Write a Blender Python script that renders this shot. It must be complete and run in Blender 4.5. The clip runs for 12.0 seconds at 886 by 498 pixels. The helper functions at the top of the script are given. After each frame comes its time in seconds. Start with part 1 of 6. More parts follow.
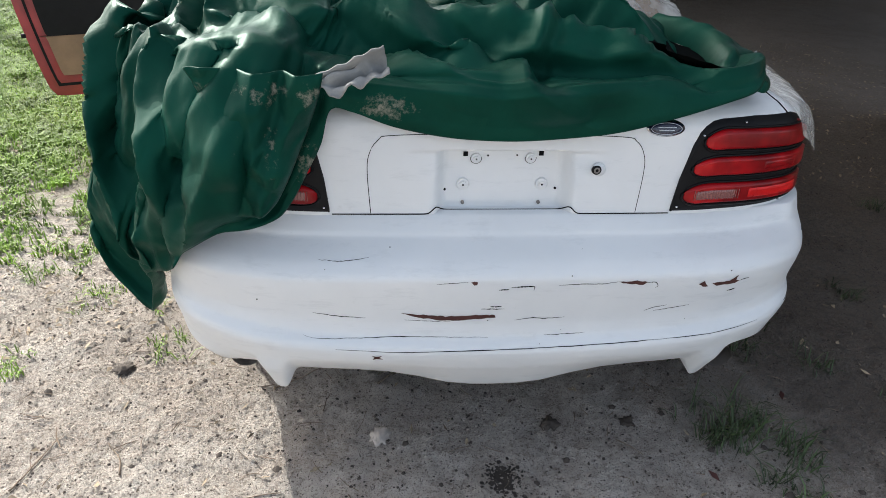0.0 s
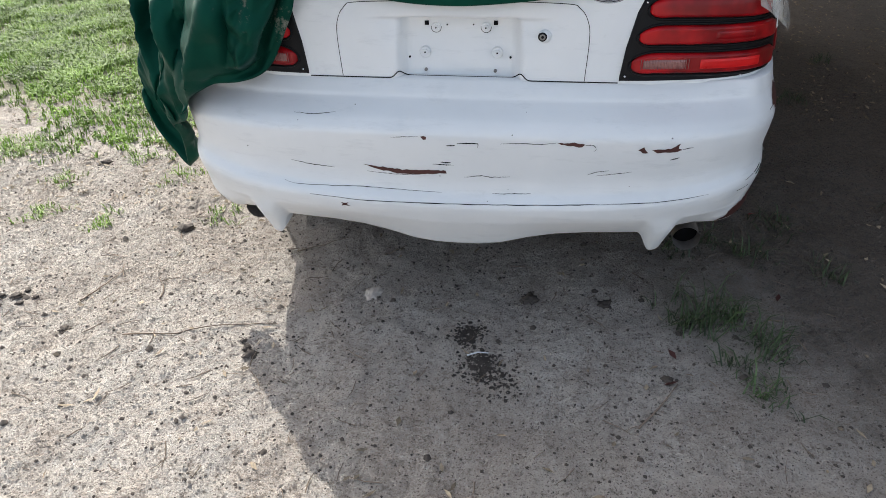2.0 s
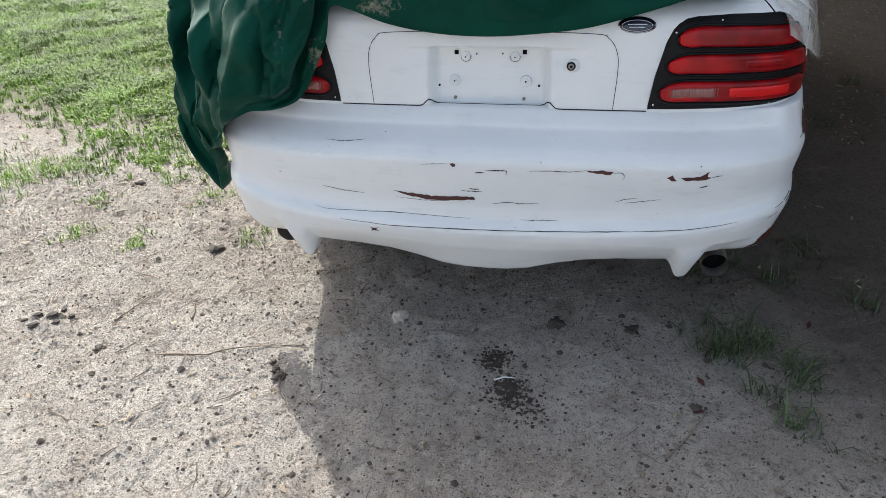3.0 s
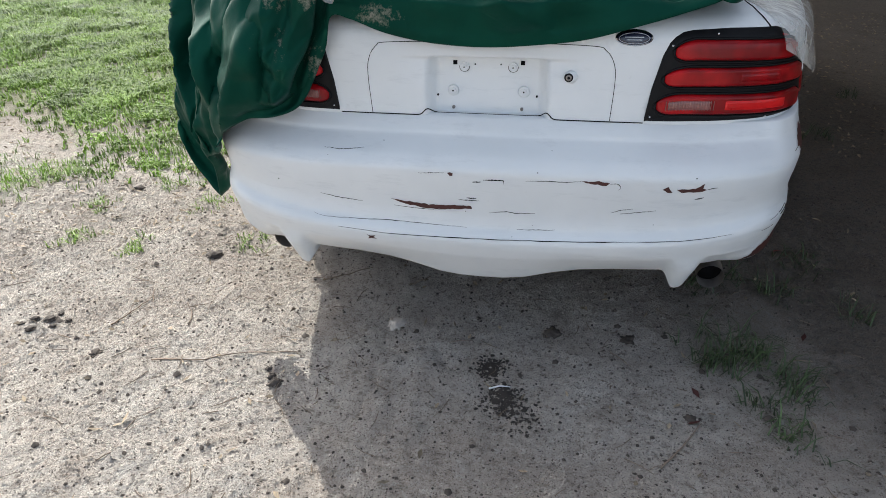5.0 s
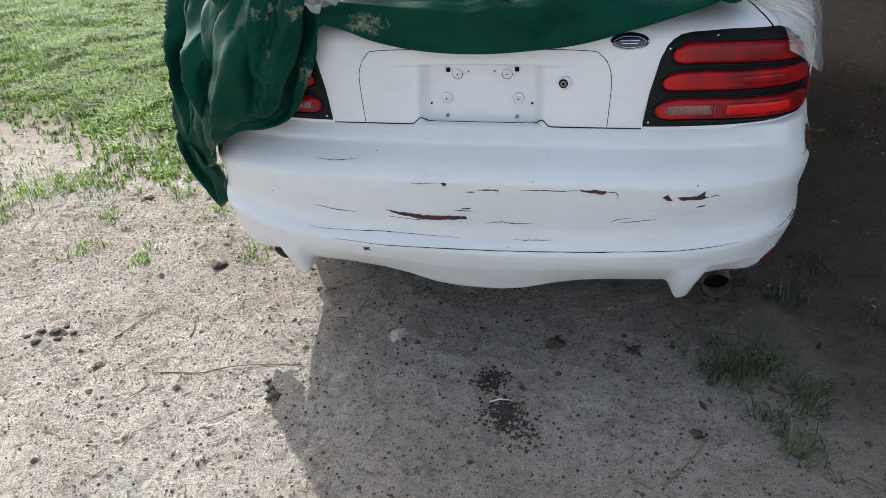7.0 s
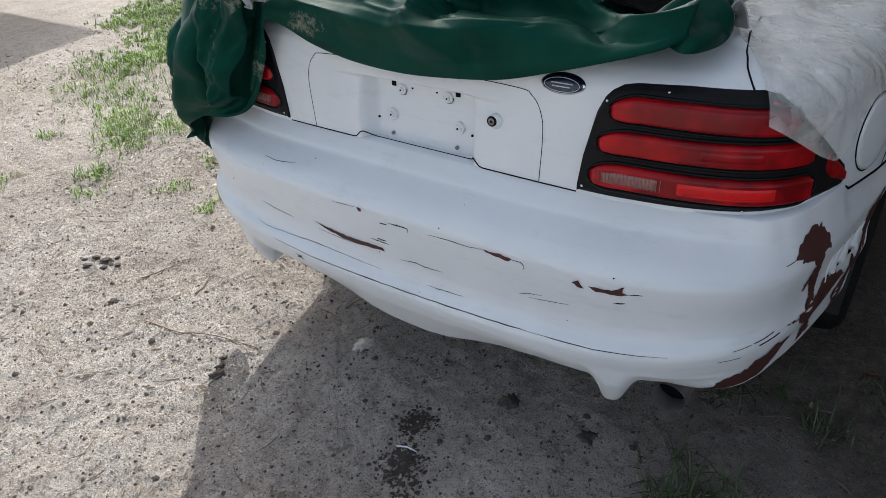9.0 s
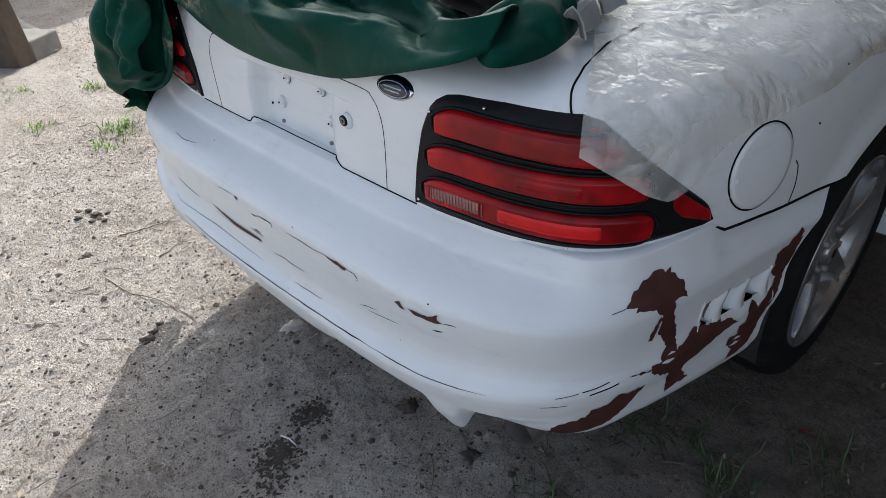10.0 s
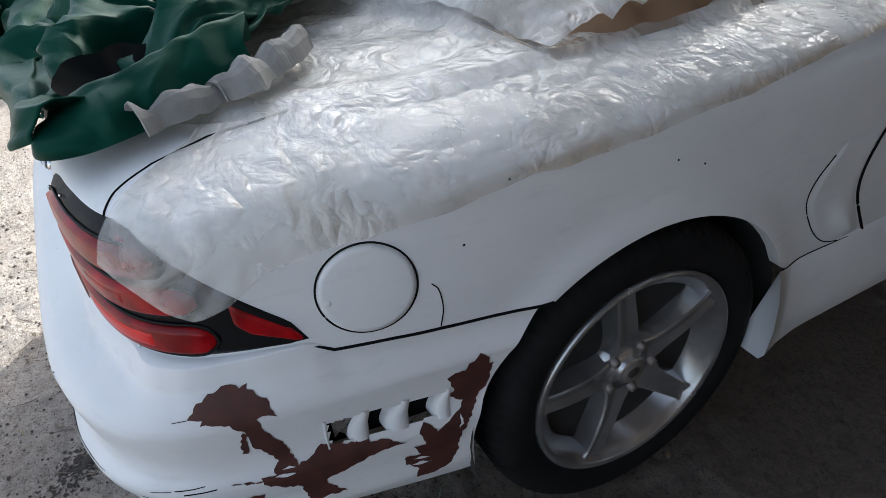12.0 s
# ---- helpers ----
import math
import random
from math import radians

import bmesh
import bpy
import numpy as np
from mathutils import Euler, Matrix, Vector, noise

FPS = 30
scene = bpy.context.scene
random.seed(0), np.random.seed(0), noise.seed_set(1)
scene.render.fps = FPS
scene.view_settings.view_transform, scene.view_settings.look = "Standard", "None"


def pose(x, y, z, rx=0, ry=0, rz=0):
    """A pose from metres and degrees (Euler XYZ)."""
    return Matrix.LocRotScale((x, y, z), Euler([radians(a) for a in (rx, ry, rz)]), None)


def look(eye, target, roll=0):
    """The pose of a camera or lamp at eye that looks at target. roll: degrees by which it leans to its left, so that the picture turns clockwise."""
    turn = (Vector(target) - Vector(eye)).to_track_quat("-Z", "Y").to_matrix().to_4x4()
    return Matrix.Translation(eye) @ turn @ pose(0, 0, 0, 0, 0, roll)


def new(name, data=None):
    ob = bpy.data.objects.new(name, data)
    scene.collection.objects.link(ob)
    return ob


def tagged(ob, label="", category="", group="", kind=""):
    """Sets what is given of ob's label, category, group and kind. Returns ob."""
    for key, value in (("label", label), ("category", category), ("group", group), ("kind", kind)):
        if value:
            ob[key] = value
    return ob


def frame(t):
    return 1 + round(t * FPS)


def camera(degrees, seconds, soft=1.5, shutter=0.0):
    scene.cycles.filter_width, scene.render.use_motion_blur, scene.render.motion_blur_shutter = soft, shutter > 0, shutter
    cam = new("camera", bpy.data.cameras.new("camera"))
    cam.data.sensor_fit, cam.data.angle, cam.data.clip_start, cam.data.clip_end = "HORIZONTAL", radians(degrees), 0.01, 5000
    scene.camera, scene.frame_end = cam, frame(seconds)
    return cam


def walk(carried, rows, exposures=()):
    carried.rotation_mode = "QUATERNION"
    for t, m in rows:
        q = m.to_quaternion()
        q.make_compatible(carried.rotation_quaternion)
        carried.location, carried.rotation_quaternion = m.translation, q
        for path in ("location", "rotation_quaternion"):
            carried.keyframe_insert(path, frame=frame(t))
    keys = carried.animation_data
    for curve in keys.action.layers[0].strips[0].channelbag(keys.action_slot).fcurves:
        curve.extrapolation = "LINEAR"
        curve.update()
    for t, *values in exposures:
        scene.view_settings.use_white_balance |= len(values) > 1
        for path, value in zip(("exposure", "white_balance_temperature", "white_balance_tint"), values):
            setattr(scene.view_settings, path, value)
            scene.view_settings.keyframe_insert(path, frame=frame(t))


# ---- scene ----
cam = camera(66.5, 12.0, soft=0.75)
PATH = [
    (0, (-0.275, -1.225, 1.428), (-0.104, 0.51, 0.449), 2.3),
    (0.5, (-0.053, -1.383, 1.397), (-0.144, 0.358, 0.416), 1.7),
    (1, (0.088, -1.344, 1.282), (-0.011, 0.347, 0.218), 1.0),
    (1.5, (0.198, -1.473, 1.275), (-0.027, 0.208, 0.215), 0.4),
    (2, (0.227, -1.514, 1.29), (-0.051, 0.155, 0.224), -1.6),
    (2.5, (0.217, -1.518, 1.305), (-0.103, 0.158, 0.262), -2.2),
    (3, (0.212, -1.519, 1.319), (-0.133, 0.165, 0.297), -2.3),
    (3.5, (0.208, -1.528, 1.322), (-0.14, 0.163, 0.312), -1.9),
    (5.5, (0.228, -1.522, 1.328), (-0.116, 0.173, 0.325), -1.6),
    (6, (0.238, -1.523, 1.33), (-0.114, 0.171, 0.326), -2.1),
    (6.5, (0.253, -1.52, 1.33), (-0.115, 0.174, 0.333), -2.8),
    (8.5, (0.667, -1.043, 1.343), (-0.178, 0.432, 0.288), -4.6),
    (9, (0.89, -0.927, 1.363), (-0.124, 0.422, 0.291), -3.4),
    (9.5, (1.046, -0.709, 1.343), (-0.036, 0.537, 0.214), -0.9),
    (10, (1.21, -0.509, 1.366), (-0.004, 0.597, 0.224), -3.7),
    (10.5, (1.452, -0.338, 1.412), (0.075, 0.587, 0.296), -3.4),
    (11, (1.585, -0.181, 1.422), (0.186, 0.745, 0.334), -5.0),
    (11.5, (1.586, 0.087, 1.395), (0.151, 0.889, 0.256), -4.1),
    (12, (1.607, 0.326, 1.418), (0.124, 1.012, 0.265), -6.1),
]
EXPOSURE = [(0.0, 1.38, 6550, 6), (2.0, 1.32, 6450, 6), (3.5, 1.25, 6400, 5), (7.0, 1.22, 6400, 5), (9.0, 0.98, 6350, 6), (10.0, 1.12, 6300, 6), (12.0, 1.57, 6300, 6)]
walk(cam, [(t, look(eye, target, roll)) for t, eye, target, roll in PATH], EXPOSURE)
# >>> build
# ---- world, sun, exposure ----
world = bpy.data.worlds.new("sky")
scene.world = world
world.use_nodes = True
wn = world.node_tree.nodes
sky = wn.new("ShaderNodeTexSky")
sky.sky_type = 'NISHITA'
sky.sun_disc = False
sky.sun_elevation = radians(39)
sky.sun_rotation = radians(-41)
sky.air_density, sky.dust_density = 0.78, 3.5
haze = wn.new("ShaderNodeHueSaturation")
haze.inputs["Saturation"].default_value = 0.58
world.node_tree.links.new(sky.outputs[0], haze.inputs["Color"])
world.node_tree.links.new(haze.outputs[0], wn["Background"].inputs[0])
wn["Background"].inputs[1].default_value = 0.15
SUN_FROM = Vector((-0.65, 0.76, 1.0 * math.tan(radians(39))))
sun = new("sun", bpy.data.lights.new("sun", 'SUN'))
sun.data.energy, sun.data.angle, sun.data.color = 2.5, radians(0.35), (1.0, 0.965, 0.925)
sun.matrix_world = look(SUN_FROM * 10, (0, 0, 0))


# ---- materials ----
def nodes_of(name):
    m = bpy.data.materials.new(name)
    m.use_nodes = True
    return m, m.node_tree.nodes, m.node_tree.links, m.node_tree.nodes["Principled BSDF"]


def noise_node(n, l, scale, detail=6, rough=0.6, coord="Object", stretch=None):
    tc = n.new("ShaderNodeTexCoord")
    src = tc.outputs[coord]
    if stretch:
        mp = n.new("ShaderNodeMapping")
        mp.inputs["Scale"].default_value = stretch
        l.new(src, mp.inputs[0])
        src = mp.outputs[0]
    t = n.new("ShaderNodeTexNoise")
    t.inputs["Scale"].default_value, t.inputs["Detail"].default_value, t.inputs["Roughness"].default_value = scale, detail, rough
    l.new(src, t.inputs["Vector"])
    return t.outputs["Fac"]


def ramp(n, l, fac, stops):
    r = n.new("ShaderNodeValToRGB")
    while len(r.color_ramp.elements) < len(stops):
        r.color_ramp.elements.new(0.5)
    for e, (p, c) in zip(r.color_ramp.elements, stops):
        e.position, e.color = p, (*c, 1) if len(c) == 3 else c
    l.new(fac, r.inputs[0])
    return r.outputs[0]


def mixc(n, l, fac, a, b, mode='MIX'):
    m = n.new("ShaderNodeMix")
    m.data_type, m.blend_type = 'RGBA', mode
    for sock, v in ((m.inputs[0], fac), (m.inputs[6], a), (m.inputs[7], b)):
        if isinstance(v, bpy.types.NodeSocket):
            l.new(v, sock)
        elif isinstance(v, (int, float)):
            sock.default_value = v
        else:
            sock.default_value = (*v, 1)
    return m.outputs[2]


def bump(n, l, bsdf, height, strength, dist=0.01, before=None):
    b = n.new("ShaderNodeBump")
    b.inputs["Strength"].default_value, b.inputs["Distance"].default_value = strength, dist
    l.new(height, b.inputs["Height"])
    if before:
        l.new(before, b.inputs["Normal"])
    l.new(b.outputs[0], bsdf.inputs["Normal"])
    return b.outputs[0]


def plain(name, color, rough=0.5, metal=0.0, var=0.25, scale=12.0, bumps=0.15, bscale=120.0, coat=0.0, dist=0.002, spec=0.5):
    """A surface with a stain scale and a grain scale."""
    m, n, l, b = nodes_of(name)
    dark = tuple(c * (1 - var) for c in color)
    light = tuple(min(1, c * (1 + var * 0.5)) for c in color)
    big = noise_node(n, l, scale)
    col = ramp(n, l, big, [(0.3, dark), (0.7, light)])
    l.new(col, b.inputs["Base Color"])
    fine = noise_node(n, l, bscale, 4)
    l.new(ramp(n, l, big, [(0.2, (rough * 0.85,) * 3), (0.8, (min(1, rough * 1.15),) * 3)]), b.inputs["Roughness"])
    b.inputs["Metallic"].default_value = metal
    b.inputs["Coat Weight"].default_value = coat
    b.inputs["Specular IOR Level"].default_value = spec
    if bumps:
        bump(n, l, b, fine, bumps, dist)
    return m


def paint_material():
    m, n, l, b = nodes_of("white_paint")
    big = noise_node(n, l, 3.0, 5)
    mid = noise_node(n, l, 22.0, 6, 0.65)
    streak = noise_node(n, l, 9.0, 5, 0.7, stretch=(1.0, 1.0, 5.0))
    col = ramp(n, l, big, [(0.3, (0.70, 0.715, 0.725)), (0.7, (0.775, 0.785, 0.79))])
    col = mixc(n, l, ramp(n, l, streak, [(0.56, (0, 0, 0)), (0.80, (0.45, 0.45, 0.45))]), col, (0.52, 0.54, 0.55))
    col = mixc(n, l, ramp(n, l, mid, [(0.66, (0, 0, 0)), (0.8, (0.35, 0.35, 0.35))]), col, (0.50, 0.50, 0.49))
    l.new(col, b.inputs["Base Color"])
    l.new(ramp(n, l, mid, [(0.3, (0.30,) * 3), (0.75, (0.52,) * 3)]), b.inputs["Roughness"])
    b.inputs["Specular IOR Level"].default_value = 0.45
    bump(n, l, b, noise_node(n, l, 260.0, 3), 0.06, 0.001)
    return m


def ground_material():
    m, n, l, b = nodes_of("sandy_dirt")
    big = noise_node(n, l, 0.9, 5, 0.6)
    mid = noise_node(n, l, 5.0, 6, 0.65)
    fine = noise_node(n, l, 45.0, 6, 0.7)
    grit = noise_node(n, l, 210.0, 4, 0.7)
    speck = noise_node(n, l, 105.0, 3, 0.75)
    col = ramp(n, l, mid, [(0.30, (0.50, 0.425, 0.365)), (0.50, (0.66, 0.59, 0.525)), (0.72, (0.74, 0.675, 0.61))])
    col = mixc(n, l, ramp(n, l, big, [(0.47, (0, 0, 0)), (0.64, (0.5, 0.5, 0.5))]), col, (0.44, 0.365, 0.305))
    col = mixc(n, l, ramp(n, l, fine, [(0.52, (0, 0, 0)), (0.66, (0.75, 0.75, 0.75))]), col, (0.27, 0.215, 0.175))
    col = mixc(n, l, ramp(n, l, fine, [(0.32, (0.6, 0.6, 0.6)), (0.44, (0, 0, 0))]), col, (0.72, 0.685, 0.64))
    col = mixc(n, l, ramp(n, l, grit, [(0.55, (0, 0, 0)), (0.64, (0.7, 0.7, 0.7))]), col, (0.14, 0.115, 0.095))
    col = mixc(n, l, ramp(n, l, grit, [(0.32, (0.7, 0.7, 0.7)), (0.42, (0, 0, 0))]), col, (0.76, 0.73, 0.69))
    col = mixc(n, l, ramp(n, l, speck, [(0.60, (0, 0, 0)), (0.65, (0.8, 0.8, 0.8))]), col, (0.11, 0.09, 0.075))
    # drop marks of two sizes, thicker in some places than in others
    tcv = n.new("ShaderNodeTexCoord")
    for scale, near, far, patch, low in ((46.0, 0.14, 0.30, 5.0, 0.50), (95.0, 0.16, 0.36, 8.0, 0.47)):
        vor = n.new("ShaderNodeTexVoronoi")
        vor.inputs["Scale"].default_value = scale
        l.new(tcv.outputs["Object"], vor.inputs["Vector"])
        drop = ramp(n, l, vor.outputs["Distance"], [(near, (0.72, 0.72, 0.72)), (far, (0, 0, 0))])
        pick = n.new("ShaderNodeSeparateColor")
        l.new(vor.outputs["Color"], pick.inputs[0])
        some = ramp(n, l, pick.outputs[0], [(0.45, (0, 0, 0)), (0.55, (1, 1, 1))])
        where = ramp(n, l, noise_node(n, l, patch, 4, 0.7), [(low, (0, 0, 0)), (low + 0.12, (1, 1, 1))])
        col = mixc(n, l, mixc(n, l, 1.0, mixc(n, l, 1.0, drop, some, 'MULTIPLY'), where, 'MULTIPLY'), col, (0.16, 0.135, 0.115))
    # soil beside and past the car: dark earth, with shade put into its colour
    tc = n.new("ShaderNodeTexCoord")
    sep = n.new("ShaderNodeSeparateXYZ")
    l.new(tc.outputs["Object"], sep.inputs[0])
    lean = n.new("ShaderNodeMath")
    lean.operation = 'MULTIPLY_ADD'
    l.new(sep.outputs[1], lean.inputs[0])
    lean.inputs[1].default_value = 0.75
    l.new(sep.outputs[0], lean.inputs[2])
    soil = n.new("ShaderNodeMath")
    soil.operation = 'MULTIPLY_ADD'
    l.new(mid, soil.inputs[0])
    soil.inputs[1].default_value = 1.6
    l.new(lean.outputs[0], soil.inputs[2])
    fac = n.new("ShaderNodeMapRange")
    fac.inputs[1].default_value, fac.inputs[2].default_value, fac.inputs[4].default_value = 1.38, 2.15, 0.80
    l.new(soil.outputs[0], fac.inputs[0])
    shaded_earth = mixc(n, l, ramp(n, l, fine, [(0.36, (0, 0, 0)), (0.66, (1, 1, 1))]), (0.027, 0.021, 0.017), (0.18, 0.142, 0.112))
    shaded_earth = mixc(n, l, ramp(n, l, speck, [(0.56, (0, 0, 0)), (0.64, (0.8, 0.8, 0.8))]), shaded_earth, (0.26, 0.22, 0.18))
    col = mixc(n, l, fac.outputs[0], col, shaded_earth)
    # thin green cover under the lawn
    lawn = n.new("ShaderNodeMath")
    lawn.operation = 'MULTIPLY_ADD'
    l.new(mid, lawn.inputs[0])
    lawn.inputs[1].default_value = 1.4
    prev = sep.outputs[0]
    for op, value in (('ADD', 3.6), ('MINIMUM', 0.0), ('MULTIPLY', 0.6)):
        step = n.new("ShaderNodeMath")
        step.operation = op
        step.inputs[1].default_value = value
        l.new(prev, step.inputs[0])
        prev = step.outputs[0]
    yard = n.new("ShaderNodeMath")
    l.new(prev, yard.inputs[0])
    l.new(sep.outputs[1], yard.inputs[1])
    l.new(yard.outputs[0], lawn.inputs[2])
    gfac = n.new("ShaderNodeMapRange")
    gfac.inputs[1].default_value, gfac.inputs[2].default_value, gfac.inputs[4].default_value = 2.4, 3.0, 0.7
    l.new(lawn.outputs[0], gfac.inputs[0])
    side = n.new("ShaderNodeMapRange")
    side.inputs[1].default_value, side.inputs[2].default_value = -1.0, -1.6
    l.new(sep.outputs[0], side.inputs[0])
    both = n.new("ShaderNodeMath")
    both.operation = 'MULTIPLY'
    l.new(gfac.outputs[0], both.inputs[0])
    l.new(side.outputs[0], both.inputs[1])
    col = mixc(n, l, both.outputs[0], col, mixc(n, l, fine, (0.07, 0.10, 0.025), (0.24, 0.26, 0.10)))
    l.new(col, b.inputs["Base Color"])
    b.inputs["Roughness"].default_value = 0.95
    b.inputs["Specular IOR Level"].default_value = 0.15
    first = bump(n, l, b, fine, 1.0, 0.034)
    bump(n, l, b, grit, 1.0, 0.010, first)
    return m


def tarp_material():
    m, n, l, b = nodes_of("green_canvas")
    big = noise_node(n, l, 4.0, 5)
    col = ramp(n, l, big, [(0.3, (0.003, 0.026, 0.018)), (0.7, (0.005, 0.050, 0.034))])
    # dried mud, in scuffed patches
    at = n.new("ShaderNodeAttribute")
    at.attribute_name = "mud"
    scuff = noise_node(n, l, 48.0, 8, 0.75)
    add = n.new("ShaderNodeMath")
    add.operation = 'MULTIPLY'
    l.new(at.outputs["Fac"], add.inputs[0])
    l.new(scuff, add.inputs[1])
    mud = ramp(n, l, add.outputs[0], [(0.36, (0, 0, 0)), (0.50, (0.8, 0.8, 0.8))])
    col = mixc(n, l, mud, col, (0.30, 0.27, 0.22))
    l.new(col, b.inputs["Base Color"])
    l.new(mixc(n, l, mud, (0.44,) * 3, (0.9,) * 3), b.inputs["Roughness"])
    b.inputs["Specular IOR Level"].default_value = 0.20
    b.inputs["Specular Tint"].default_value = (0.22, 0.85, 0.58, 1)
    weave = noise_node(n, l, 420.0, 2)
    crease = noise_node(n, l, 26.0, 5, 0.55)
    first = bump(n, l, b, crease, 0.18, 0.006)
    for scale, dist, stretch in ((4.0, 0.030, (1, 0.6, 1)), (10.0, 0.008, (0.7, 1, 0.6))):
        off = n.new("ShaderNodeMath")
        off.operation = 'SUBTRACT'
        off.inputs[1].default_value = 0.5
        l.new(noise_node(n, l, scale, 1.0, 0.5, stretch=stretch), off.inputs[0])
        fold = n.new("ShaderNodeMath")
        fold.operation = 'ABSOLUTE'
        l.new(off.outputs[0], fold.inputs[0])
        first = bump(n, l, b, fold.outputs[0], 0.75, dist, first)
    bump(n, l, b, weave, 0.18, 0.001, first)
    return m


def film_material():
    """Thin, milky, crumpled polythene."""
    m, n, l, b = nodes_of("milky_polythene")
    out = n["Material Output"]
    l.new(ramp(n, l, noise_node(n, l, 5.0, 5, 0.6), [(0.42, (0.85, 0.84, 0.81)), (0.68, (0.68, 0.64, 0.57))]), b.inputs["Base Color"])
    soil = n.new("ShaderNodeAttribute")
    soil.attribute_name = "dirt"
    clean = b.inputs["Base Color"].links[0].from_socket
    l.new(mixc(n, l, soil.outputs["Fac"], clean, (0.38, 0.30, 0.21)), b.inputs["Base Color"])
    b.inputs["Roughness"].default_value = 0.19
    b.inputs["Specular IOR Level"].default_value = 0.9
    c1 = noise_node(n, l, 7.0, 4, 0.5)
    tcv = n.new("ShaderNodeTexCoord")
    warp = n.new("ShaderNodeVectorMath")
    warp.operation = 'MULTIPLY_ADD'
    wnoise = n.new("ShaderNodeTexNoise")
    wnoise.inputs["Scale"].default_value = 6.0
    l.new(tcv.outputs["Object"], wnoise.inputs["Vector"])
    l.new(wnoise.outputs["Color"], warp.inputs[0])
    warp.inputs[1].default_value = (0.10, 0.10, 0.10)
    l.new(tcv.outputs["Object"], warp.inputs[2])
    norm = None
    for scale, dist, stretch in ((7.0, 0.050, (1, 0.5, 1)), (15.0, 0.030, (0.6, 1.2, 1)), (34.0, 0.012, (1, 1, 1)), (80.0, 0.004, (1, 1, 1))):
        mp = n.new("ShaderNodeMapping")
        mp.inputs["Scale"].default_value = stretch
        l.new(warp.outputs[0], mp.inputs[0])
        cr = n.new("ShaderNodeTexNoise")
        cr.inputs["Scale"].default_value, cr.inputs["Detail"].default_value = scale, 1.5
        l.new(mp.outputs[0], cr.inputs["Vector"])
        off = n.new("ShaderNodeMath")
        off.operation = 'SUBTRACT'
        off.inputs[1].default_value = 0.5
        l.new(cr.outputs["Fac"], off.inputs[0])
        fold = n.new("ShaderNodeMath")
        fold.operation = 'ABSOLUTE'
        l.new(off.outputs[0], fold.inputs[0])
        norm = bump(n, l, b, fold.outputs[0], 0.7, dist, norm)
    tr = n.new("ShaderNodeBsdfTransparent")
    tr.inputs[0].default_value = (0.97, 0.97, 0.96, 1)
    mix = n.new("ShaderNodeMixShader")
    l.new(ramp(n, l, c1, [(0.38, (0.28,) * 3), (0.62, (0.76,) * 3)]), mix.inputs[0])
    l.new(tr.outputs[0], mix.inputs[1])
    l.new(b.outputs[0], mix.inputs[2])
    l.new(mix.outputs[0], out.inputs[0])
    return m


def lens_material():
    m, n, l, b = nodes_of("red_lens")
    big = noise_node(n, l, 7.0, 3)
    l.new(ramp(n, l, big, [(0.40, (0.20, 0.002, 0.005)), (0.60, (0.54, 0.005, 0.010))]), b.inputs["Base Color"])
    b.inputs["Roughness"].default_value = 0.3
    b.inputs["Specular IOR Level"].default_value = 0.22
    b.inputs["Coat Weight"].default_value = 0.06
    b.inputs["Coat Roughness"].default_value = 0.10
    bump(n, l, b, noise_node(n, l, 160.0, 2, stretch=(1, 1, 0.15)), 0.12, 0.002)
    b.inputs["Transmission Weight"].default_value = 0.15
    return m


PAINT = paint_material()
GROUND = ground_material()
TARP = tarp_material()
FILM = film_material()
LENS = lens_material()
LINING = plain("grey_white_lining", (0.29, 0.29, 0.28), 0.8, var=0.3, scale=14, bumps=0.3, bscale=300)
BLACK = plain("black_trim", (0.008, 0.008, 0.009), 0.5, var=0.3, scale=30, spec=0.16)
GAP = plain("shadowed_gap", (0.006, 0.006, 0.007), 0.9, bumps=0, spec=0.1)
DARK = plain("dark_underside", (0.02, 0.019, 0.018), 0.85, var=0.4, scale=9)
PRIMER = plain("red_brown_primer", (0.070, 0.020, 0.016), 0.62, var=0.4, scale=28, bscale=90, bumps=0.3)
RUBBER = plain("tyre_rubber", (0.010, 0.010, 0.010), 0.8, var=0.5, scale=18, bumps=0.4, bscale=160, spec=0.18)
ALLOY = plain("dull_alloy", (0.38, 0.38, 0.385), 0.25, 0.75, var=0.3, scale=16, bumps=0.1, bscale=140)
STEEL = plain("pipe_steel", (0.30, 0.27, 0.25), 0.55, 0.6, var=0.4, scale=20)
CHROME = plain("chrome", (0.75, 0.75, 0.75), 0.12, 1.0, var=0.1, bumps=0)
BLUE = plain("dark_blue_enamel", (0.008, 0.012, 0.035), 0.25, coat=0.5, bumps=0)
SILVER = plain("silver_print", (0.62, 0.63, 0.65), 0.4, bumps=0)
REDPAINT = plain("red_paint", (0.30, 0.022, 0.028), 0.35, var=0.35, scale=9, coat=0.4, bumps=0.05)
TAN = plain("saddle_vinyl", (0.27, 0.165, 0.095), 0.6, var=0.25, scale=10, bumps=0.3, bscale=200)
BRIGHTLENS = plain("bright_red_reflector", (0.66, 0.012, 0.014), 0.3, var=0.2, scale=20, coat=0.06, bumps=0.25, bscale=220, spec=0.25)
CLEAR = plain("clear_ribbed_lens", (0.26, 0.10, 0.09), 0.2, var=0.2, coat=0.6, bumps=0.1)
POSTWOOD = plain("dark_timber", (0.105, 0.075, 0.052), 0.85, var=0.45, scale=7, bumps=0.5, bscale=60, dist=0.006)
WOOD = plain("weathered_timber", (0.22, 0.165, 0.12), 0.85, var=0.45, scale=7, bumps=0.5, bscale=60, dist=0.006)
